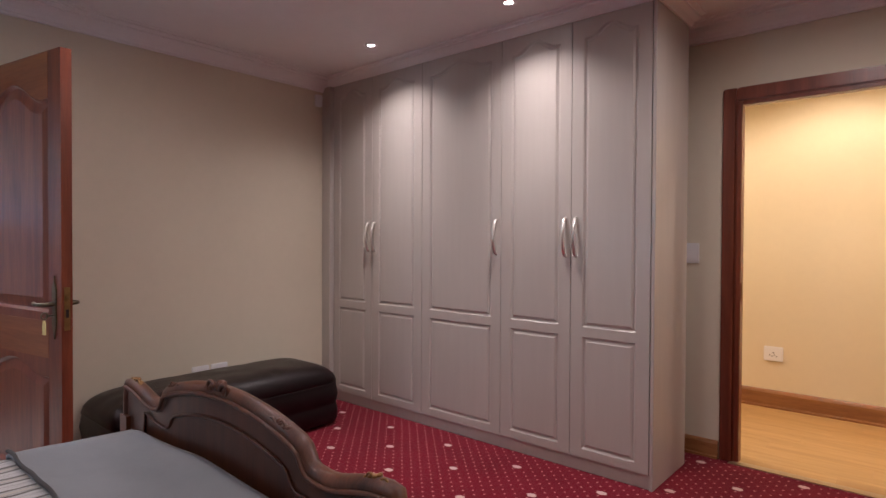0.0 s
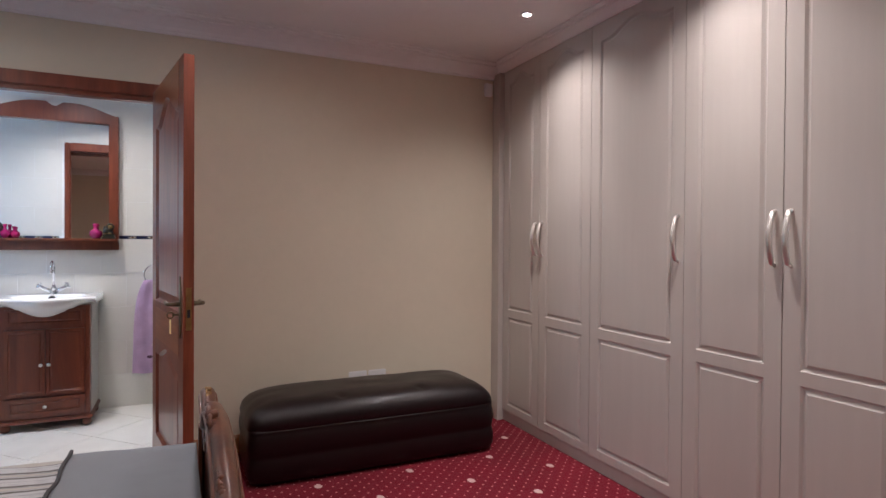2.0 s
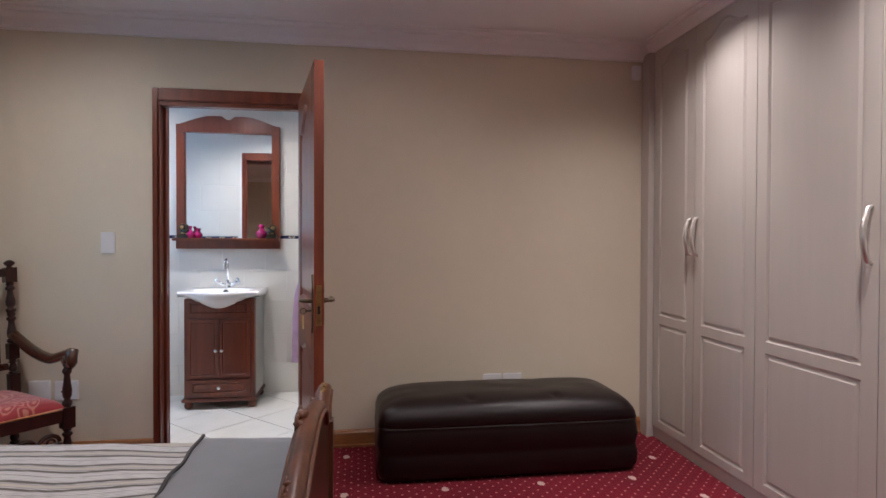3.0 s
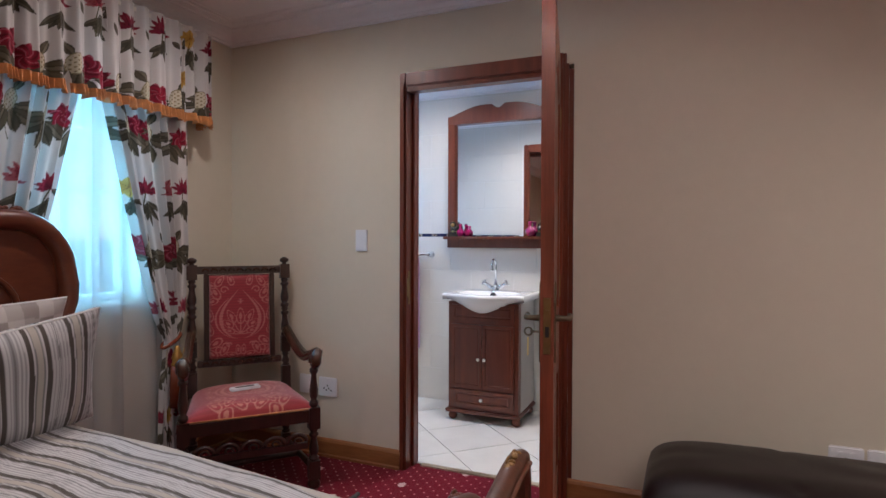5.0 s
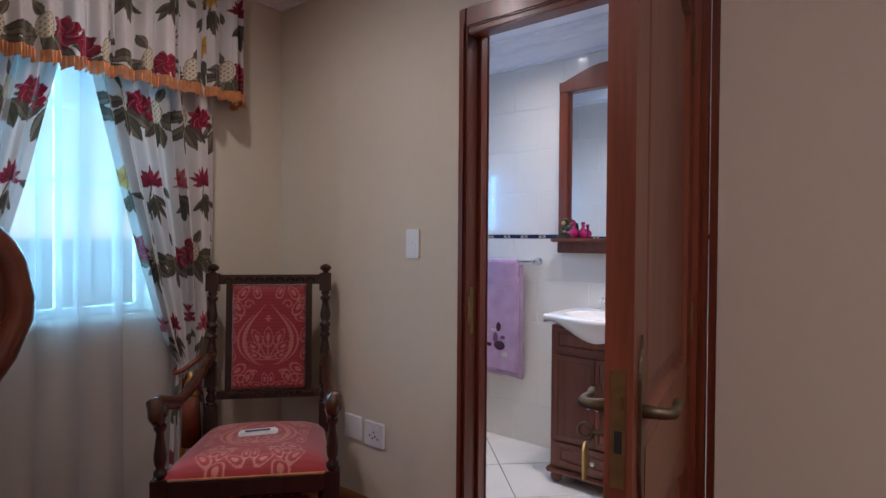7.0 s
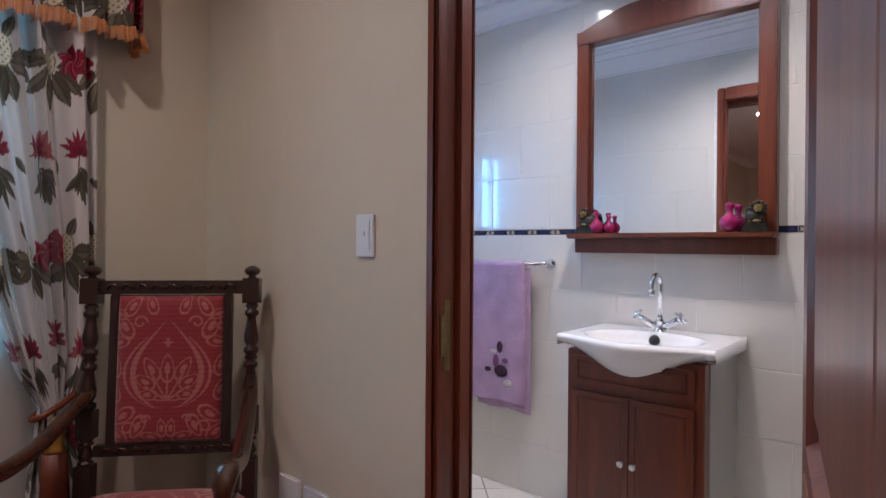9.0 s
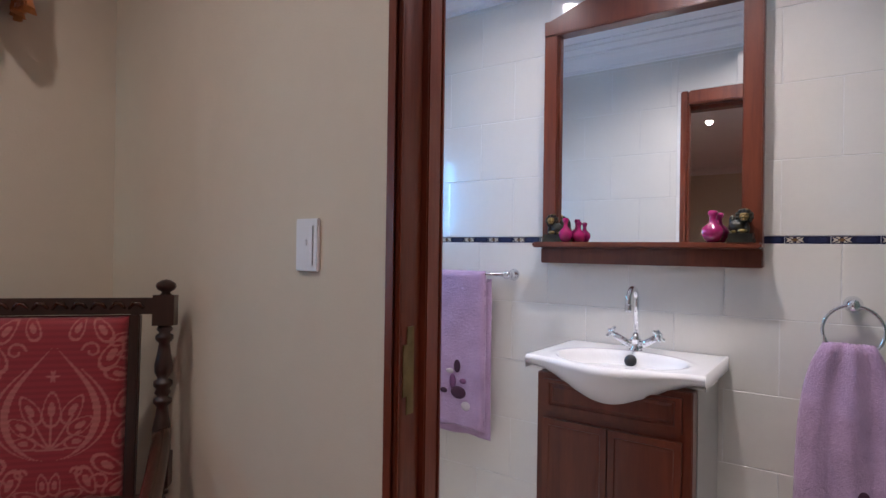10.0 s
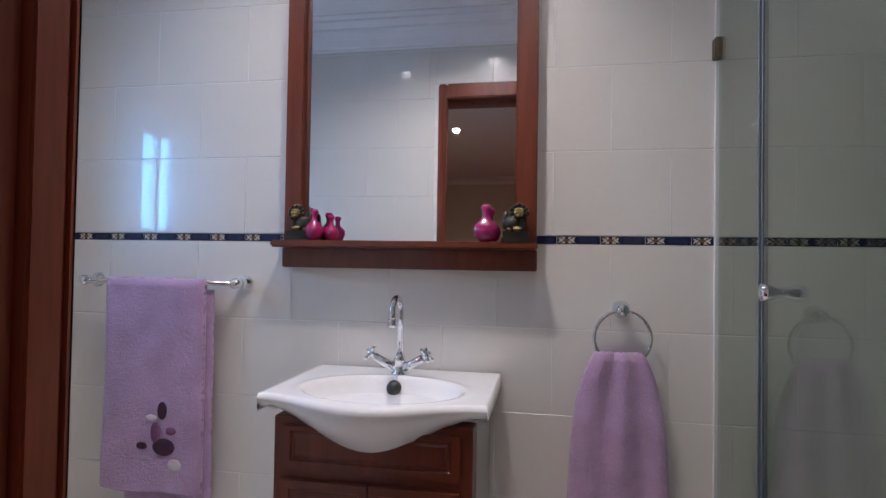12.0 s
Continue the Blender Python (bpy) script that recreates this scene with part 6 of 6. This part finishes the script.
def basin():
    """Ceramic top: flat deck with an oval bowl, a bowed front and a deep apron under its middle."""
    b = thing("wash_basin", "white ceramic basin with a bowed apron front", "basin", m=Matrix.Translation((BX + 0.008, -0.094, 0)))
    HW, D, RIM = 0.287, 0.41, 0.868
    nu, nv = 72, 56
    bm = bmesh.new()

    def front(u):
        return D + 0.075 * (0.5 + 0.5 * math.cos(math.pi * u)) ** 1.0

    grid = []
    for i in range(nu + 1):
        u = 2 * i / nu - 1
        row = []
        for j in range(nv + 1):
            t = j / nv
            x, y = t * front(u), u * HW
            q = math.hypot((x - 0.282) / 0.158, y / 0.212)
            z = RIM
            if q < 1:
                z -= 0.11 * (1 - q ** 2.6) ** 0.9
            z += 0.0015 * math.exp(-((q - 1.06) / 0.06) ** 2)
            z -= 0.012 * max(0, 1 - (1 - t) * front(u) / 0.012) ** 2 if t > 0.9 else 0
            row.append(bm.verts.new((x, y, z)))
        grid.append(row)
    for i in range(nu):
        for j in range(nv):
            bm.faces.new((grid[i][j], grid[i + 1][j], grid[i + 1][j + 1], grid[i][j + 1]))
    # apron
    prev = [grid[i][nv] for i in range(nu + 1)]
    for k in range(1, 13):
        t = k / 12
        cur = []
        for i in range(nu + 1):
            u = 2 * i / nu - 1
            drop = 0.022 + 0.120 * (0.5 + 0.5 * math.cos(math.pi * min(1, abs(u) / 0.92))) ** 0.85
            back = 0.10 * (0.5 + 0.5 * math.cos(math.pi * u)) * t ** 2.2 + 0.02 * t
            cur.append(bm.verts.new((front(u) + 0.004 * math.sin(t * math.pi) - back, u * HW, RIM - 0.012 - drop * t)))
        for i in range(nu):
            bm.faces.new((prev[i], prev[i + 1], cur[i + 1], cur[i]))
        prev = cur
    rear = [bm.verts.new((min(0.30, v.co.x - 0.05), v.co.y, 0.818 if v.co.z > 0.818 else v.co.z)) for v in prev]
    for i in range(nu):
        bm.faces.new((prev[i], prev[i + 1], rear[i + 1], rear[i]))
    for i in (0, nu):
        lo = [bm.verts.new((v.co.x, v.co.y, RIM - 0.045)) for v in grid[i][:-1]] + [prev[i]]
        for j in range(nv):
            bm.faces.new((grid[i][j], grid[i][j + 1], lo[j + 1], lo[j]))
    part("bowl", bm, M_CERAMIC, b, smooth=True)
    part("under", boxes((0.0, 0.36, -HW + 0.006, HW - 0.006, RIM - 0.05, RIM - 0.044)), M_CERAMIC, b)
    part("drain", lathe([(0.020, 0.0), (0.022, 0.003), (0.017, 0.006), (0.0, 0.007)], 16, at=(0.275, 0, RIM - 0.112)), M_CHROME, b, "chrome drain")
    part("plug", lathe([(0.019, 0), (0.022, 0.012), (0.013, 0.024), (0.0, 0.026)], 16, m=Matrix.Rotation(radians(70), 3, "Y"), at=(0.142, -0.004, RIM - 0.030)), M_DARK, b, "black rubber plug hanging by the overflow")
    ch = [(0.115, 0.0, RIM + 0.012), (0.122, -0.001, RIM + 0.004), (0.135, -0.003, RIM - 0.004)]
    part("chain", tube(ch, 0.0015, 6), M_CHROME, b)


basin()


def tap():
    t = thing("basin_mixer", "chrome swan-neck mixer tap with cross handles", "tap", m=Matrix.Translation((BX + 0.100, -0.098, 0.866)))
    part("base", lathe([(0.026, 0), (0.024, 0.008), (0.018, 0.014), (0.017, 0.04), (0.020, 0.045), (0.014, 0.055), (0.011, 0.065)], 18), M_CHROME, t)
    neck = [(0, 0, 0.05), (0, 0, 0.185)] + [(0.045 - 0.045 * math.cos(radians(a)), 0, 0.185 + 0.045 * math.sin(radians(a))) for a in range(15, 181, 15)] + [(0.090, 0, 0.165)]
    part("spout", tube(neck, 0.010, 14), M_CHROME, t, "tall curved chrome spout")
    part("aerator", lathe([(0.011, 0.150), (0.013, 0.152), (0.013, 0.172), (0.010, 0.175)], 14, at=(0.090, 0, 0)), M_CHROME, t)
    for s in (-1, 1):
        v = part("valve", tube([(0, s * 0.012, 0.022), (0.006, s * 0.040, 0.036), (0.014, s * 0.072, 0.056)], [0.014, 0.013, 0.012], 12), M_CHROME, t)
        c = Vector((0.018, s * 0.085, 0.066))
        d = Vector((0.12, s * 0.8, 0.58)).normalized()
        e1 = d.orthogonal().normalized()
        e2 = d.cross(e1)
        bm = tube([c - d * 0.018, c + d * 0.006], 0.009, 10)
        for ax in (e1, -e1, e2, -e2):
            tube([c, c + ax * 0.022], [0.0045, 0.0055], 8, bm)
            blob(bm, c + ax * 0.024, (0.0065, 0.0065, 0.0065), 8, 6)
        blob(bm, c + d * 0.008, (0.007, 0.007, 0.007), 8, 6)
        part("cross_handle", bm, M_CHROME, v, "chrome cross handle")


tap()


def terry(name, x, y0, y1, z_top, z_bot, thick, label, flare=0.0, gather=0.0, m=None, group=""):
    """A hanging towel: a folded slab of pile with soft waves, wider below when gathered above."""
    ny, nz = 90, 150
    t = thing(name, label, "towel", group=group)
    bm = bmesh.new()
    cy, hw = (y0 + y1) / 2, (y1 - y0) / 2
    faces = []
    for side in (1, -1):
        grid = []
        for j in range(nz + 1):
            k = j / nz
            z = z_top + (z_bot - z_top) * k
            wd = hw * (1 - gather * math.exp(-k / 0.16)) * (1 + flare * k)
            row = []
            for i in range(ny + 1):
                u = 2 * i / ny - 1
                e = (1 - abs(u) ** 10) ** 0.5 * min(1.0, math.sqrt(max(0.0, k) / 0.035 + 0.0)) ** 0.8
                e *= min(1.0, math.sqrt(max(0.0, 1 - k) / 0.012)) if k > 0.95 else 1
                fold = (0.010 * gather * 1.1) * math.sin(u * 8.5 + 0.8 * math.sin(3 * k)) + 0.003 * math.sin(u * 4 + 5 * k)
                bumps = 0.0016 * noise.noise((u * 22, z * 120, side)) + 0.0024 * noise.noise((u * 60, z * 260, side * 3))
                row.append(bm.verts.new((x + side * (thick / 2 * e) + fold + bumps, cy + u * wd, z + 0.004 * math.sin(u * 5) * k)))
            grid.append(row)
        for j in range(nz):
            for i in range(ny):
                bm.faces.new((grid[j][i], grid[j][i + 1], grid[j + 1][i + 1], grid[j + 1][i]))
        faces.append(grid)
    a, b = faces
    for j in range(nz):
        for i in (0, ny):
            bm.faces.new((a[j][i], a[j + 1][i], b[j + 1][i], b[j][i]))
    for i in range(ny):
        for j in (0, nz):
            bm.faces.new((a[j][i], a[j][i + 1], b[j][i + 1], b[j][i]))
    part("cloth", bm, M_TOWEL, t, smooth=True)
    return t


def pebbles(t, x, y, z, s=1.0):
    """Embroidered pebbles near the hem."""
    for dy, dz, ry, rz, mt in ((0.0, 0.0, 0.040, 0.028, M_PLUM), (-0.008, 0.115, 0.017, 0.029, M_PLUM), (-0.030, 0.045, 0.018, 0.034, M_MAUVE), (0.024, 0.052, 0.018, 0.012, M_MAUVE), (-0.078, 0.0, 0.020, 0.012, M_PLUM), (-0.046, 0.090, 0.020, 0.011, M_IVORY), (0.040, -0.055, 0.024, 0.020, M_IVORY)):
        bm = bmesh.new()
        blob(bm, (x, y + dy * s, z + dz * s), (0.004, ry * s, rz * s), 18, 8)
        part("pebble_motif", bm, mt, t, "embroidered pebble")


RX = BX + 0.065
rail = thing("towel_rail", "chrome towel rail on the tiled wall", "towel rail")
part("bar", tube([(RX, -1.22, 1.122), (RX, -0.635, 1.122)], 0.008, 12), M_CHROME, rail)
for y in (-1.205, -0.65):
    part("bracket", lathe([(0.026, 0.0), (0.026, 0.006), (0.014, 0.014), (0.011, 0.045), (0.018, 0.052), (0.018, 0.072), (0.008, 0.082)], 16, m=Matrix.Rotation(radians(90), 3, "Y"), at=(BX, y, 1.122)), M_CHROME, rail)
tw = terry("bath_towel", RX + 0.006, -1.105, -0.752, 1.136, 0.442, 0.052, "lilac terry towel with pebble embroidery folded over the rail", flare=0.04)
pebbles(tw, RX + 0.033, -0.868, 0.598)
terry("bath_towel", RX - 0.012, -1.03, -0.733, 1.10, 0.405, 0.030, "back half of the folded lilac terry towel", flare=0.05)

ring = thing("towel_ring", "round chrome towel ring on the tiled wall", "towel ring")
part("bracket", lathe([(0.026, 0.0), (0.026, 0.006), (0.018, 0.012), (0.013, 0.03), (0.019, 0.038), (0.017, 0.052), (0.0, 0.056)], 16, m=Matrix.Rotation(radians(90), 3, "Y"), at=(BX, 0.540, 1.072)), M_CHROME, ring)
part("hoop", tube(arc((BX + 0.045, 0.540, 0.992), 0.078, 0, 360, 40, "yz")[:-1], 0.0055, 8, closed=True), M_CHROME, ring)
tw2 = terry("hand_towel", BX + 0.048, 0.395, 0.665, 0.955, 0.25, 0.045, "lilac terry hand towel hanging through the ring", flare=0.08, gather=0.52)
pebbles(tw2, BX + 0.074, 0.58, 0.375)


def shower():
    s = thing("shower_screen", "frameless clear glass shower screen with hinged door", "shower screen")
    y = 0.80
    part("fixed_panel", boxes((BX + 0.004, -4.455, y - 0.004, y + 0.004, 0.02, 2.05)), M_SHOWER, s, "fixed glass panel")
    dr = part("glass_door", boxes((-4.435, -3.64, y - 0.004, y + 0.004, 0.03, 2.05)), M_SHOWER, s, "hinged glass door")
    part("edge_seal", boxes((-4.455, -4.448, y - 0.007, y + 0.007, 0.02, 2.05)), M_SEAL, s)
    part("edge_seal", boxes((-4.437, -4.431, y - 0.006, y + 0.006, 0.03, 2.05)), M_SEAL, dr)
    part("edge_seal", boxes((BX + 0.0, BX + 0.008, y - 0.006, y + 0.006, 0.02, 2.05)), M_PLASTIC, s)
    kn = lathe([(0.006, -0.044), (0.018, -0.041), (0.017, -0.026), (0.009, -0.008), (0.009, 0.008), (0.017, 0.026), (0.018, 0.041), (0.006, 0.044)], 18, m=Matrix.Rotation(radians(90), 3, "X"), at=(-4.336, y, 1.15))
    part("knob", kn, M_CHROME, dr, "double-sided chrome knob")
    part("clip", boxes((BX + 0.0, BX + 0.035, y - 0.014, y + 0.014, 1.79, 1.85)), M_BRONZE, s, "small dark glass clip", bevel=0.003)
    for ob in s.children:
        if ob.name.split(".")[0] in ("fixed_panel", "glass_door"):
            ob.visible_shadow = False


shower()


# ---- tiles, border and boards ----
TW, TH, G = 0.334, 0.2535, 0.0025
ROWS_UP = [1.285 + TH * k for k in range(5)]
ROWS_DOWN = [1.26 - TH * k for k in range(1, 6)]
CACHE = {}


def tile_mesh(key, w, h, t, bevel, material):
    k = (key, round(w, 3), round(h, 3))
    if k not in CACHE:
        b = bevel
        bm = bmesh.new()
        lo = [bm.verts.new(p) for p in ((0, 0, 0), (w, 0, 0), (w, 0, h), (0, 0, h))]
        mid = [bm.verts.new(p) for p in ((0, -t + b, 0), (w, -t + b, 0), (w, -t + b, h), (0, -t + b, h))]
        hi = [bm.verts.new(p) for p in ((b, -t, b), (w - b, -t, b), (w - b, -t, h - b), (b, -t, h - b))]
        bm.faces.new(hi)
        for r0, r1 in ((lo, mid), (mid, hi)):
            for q in range(4):
                bm.faces.new((r0[q], r0[(q + 1) % 4], r1[(q + 1) % 4], r1[q]))
        CACHE[k] = mesh_of(key, bm, material)
    return CACHE[k]


def tile_wall(parent, m, u0, u1, phase, holes=()):
    """Running-bond tiles over local x from u0 to u1, facing -y; holes: (x0, x1, z0, z1) left open."""
    rows = [(z, z + TH, k) for k, z in enumerate(ROWS_UP)] + [(z, z + TH, k + 1) for k, z in enumerate(ROWS_DOWN)]
    for za, zb, k in rows:
        za, zb = max(za, 0.0), min(zb, BCEIL)
        if zb - za < 0.02:
            continue
        off = phase + (TW / 2 if k % 2 else 0)
        n0, n1 = math.floor((u0 - off) / TW), math.ceil((u1 - off) / TW)
        for n in range(n0, n1):
            spans = [(max(u0, off + n * TW), min(u1, off + (n + 1) * TW), za, zb)]
            for hx0, hx1, hz0, hz1 in holes:
                out = []
                for a, b, c, d in spans:
                    if b <= hx0 or a >= hx1 or d <= hz0 or c >= hz1:
                        out.append((a, b, c, d))
                        continue
                    if a < hx0:
                        out.append((a, hx0, c, d))
                    if b > hx1:
                        out.append((hx1, b, c, d))
                    a2, b2 = max(a, hx0), min(b, hx1)
                    if c < hz0:
                        out.append((a2, b2, c, hz0))
                    if d > hz1:
                        out.append((a2, b2, hz1, d))
                spans = out
            for a, b, c, d in spans:
                if b - a < 0.012 or d - c < 0.012:
                    continue
                ob = new("tile", tile_mesh("tile", b - a - G, d - c - G, 0.006, 0.0012, M_TILE))
                ob.parent = parent
                jit = pose(0, 0, 0, random.uniform(-0.10, 0.10), 0, random.uniform(-0.10, 0.10))
                ob.matrix_basis = m @ Matrix.Translation((a + G / 2, 0, c + G / 2)) @ jit


def border_mesh():
    """One border tile: navy glaze with a dark lozenge and a cream bow motif."""
    bm = bmesh.new()
    L, H = 0.125, 0.0245
    box(bm, 0, L, -0.006, 0, 0, H, 0)

    def flat(pts, mi, y):
        vs = [bm.verts.new((a, y, b)) for a, b in pts]
        bm.faces.new(vs).material_index = mi

    cx, cz = 0.028, H / 2
    for s in (-1, 1):
        flat([(cx + s * 0.004, cz), (cx + s * 0.026, cz + 0.009), (cx + s * 0.020, cz), (cx + s * 0.026, cz - 0.009)], 1, -0.0064)
        flat([(cx + s * 0.006, cz + 0.002), (cx + s * 0.018, cz + 0.010), (cx + s * 0.004, cz + 0.009)], 1, -0.0064)
        flat([(cx + s * 0.006, cz - 0.002), (cx + s * 0.018, cz - 0.010), (cx + s * 0.004, cz - 0.009)], 1, -0.0064)
    flat([(cx - 0.012, cz), (cx, cz + 0.006), (cx + 0.012, cz), (cx, cz - 0.006)], 2, -0.0067)
    flat([(0.062, cz), (0.068, cz + 0.0075), (0.112, cz + 0.0075), (0.118, cz), (0.112, cz - 0.0075), (0.068, cz - 0.0075)], 3, -0.0064)
    return mesh_of("border_tile", bm, [M_NAVY, M_CREAM, M_OCHRE, mat("blue_glaze", (0.02, 0.028, 0.075), 0.12, var=0.2, scale=60)])


BORDER = border_mesh()


def border_row(parent, m, u0, u1, gaps=()):
    n = int((u1 - u0) / 0.1265)
    for k in range(n):
        a = u0 + k * 0.1265
        if any(a + 0.125 > g0 and a < g1 for g0, g1 in gaps):
            continue
        ob = new("border_tile", BORDER)
        ob.parent = parent
        ob.matrix_basis = m @ Matrix.Translation((a, 0, 1.2603))


# walls: local x along the wall, local -y out of it
M_FAR = Matrix(((0, -1, 0, BX - 0.006), (1, 0, 0, 0), (0, 0, 1, 0), (0, 0, 0, 1)))
tile_wall(bath_wall_west, M_FAR, SY, 1.756, 0.009)
border_row(bath_wall_west, M_FAR, SY + 0.004, 1.75)
M_NEAR = Matrix(((0, 1, 0, BW), (-1, 0, 0, 0), (0, 0, 1, 0), (0, 0, 0, 1)))
tile_wall(bath_wall_east, M_NEAR, -1.756, -SY, 0.12, holes=((-0.69, 0.25, 0, 2.122),))
border_row(bath_wall_east, M_NEAR, -1.75, -SY, gaps=((-0.69, 0.25),))
M_SOUTH = Matrix(((-1, 0, 0, 0), (0, -1, 0, SY), (0, 0, 1, 0), (0, 0, 0, 1)))
tile_wall(wall_south, M_SOUTH, 3.606, 4.794, 0.05, holes=((-BWX1, -BWX0, BWZ0, BWZ1),))

# diagonal floor tiles
FT = 0.412
for i in range(-9, 9):
    for j in range(-9, 9):
        cx, cy = -4.11 + (i - j) * FT * 0.70711, -0.368 + (i + j + 1) * FT * 0.70711
        h = FT * 0.70711
        if cx + h < BX or cx - h > BW or cy + h < SY or cy - h > 1.756:
            continue
        g = h - 0.004
        poly = [(cx - g, cy), (cx, cy - g), (cx + g, cy), (cx, cy + g)]
        for axis, lim, sgn in ((0, BX + 0.002, 1), (0, BW - 0.001, -1), (1, SY + 0.002, 1), (1, 1.75, -1)):
            out = []
            for q in range(len(poly)):
                p, n = poly[q], poly[(q + 1) % len(poly)]
                fp, fn = sgn * (p[axis] - lim), sgn * (n[axis] - lim)
                if fp >= 0:
                    out.append(p)
                if fp * fn < 0:
                    t = fp / (fp - fn)
                    out.append((p[0] + t * (n[0] - p[0]), p[1] + t * (n[1] - p[1])))
            poly = out
            if len(poly) < 3:
                break
        if len(poly) < 3:
            continue
        bm = bmesh.new()
        lo = [bm.verts.new((a, b, -0.003)) for a, b in poly]
        hi = [bm.verts.new((a, b, 0.003)) for a, b in poly]
        bm.faces.new(hi)
        for q in range(len(poly)):
            bm.faces.new((lo[q], lo[(q + 1) % len(poly)], hi[(q + 1) % len(poly)], hi[q]))
        part("floor_tile", bm, M_FTILE, bath_floor)

# laminate boards of the passage
for j in range(11):
    y0 = NY + j * 0.1225
    x0 = -2.6 - (j * 0.53 % 1.2)
    while x0 < EX:
        a, b = max(x0, -2.6), min(x0 + 1.2, EX)
        y1 = min(y0 + 0.1215, 4.835)
        if b - a > 0.02 and y1 - y0 > 0.02:
            me = mesh_of("board", boxes((0, b - a - 0.001, 0, y1 - y0, -0.003, 0.002)), M_FLOORW)
            ob = new("board", me)
            ob.parent = hall_floor
            ob.location = (a, y0, 0)
        x0 += 1.2
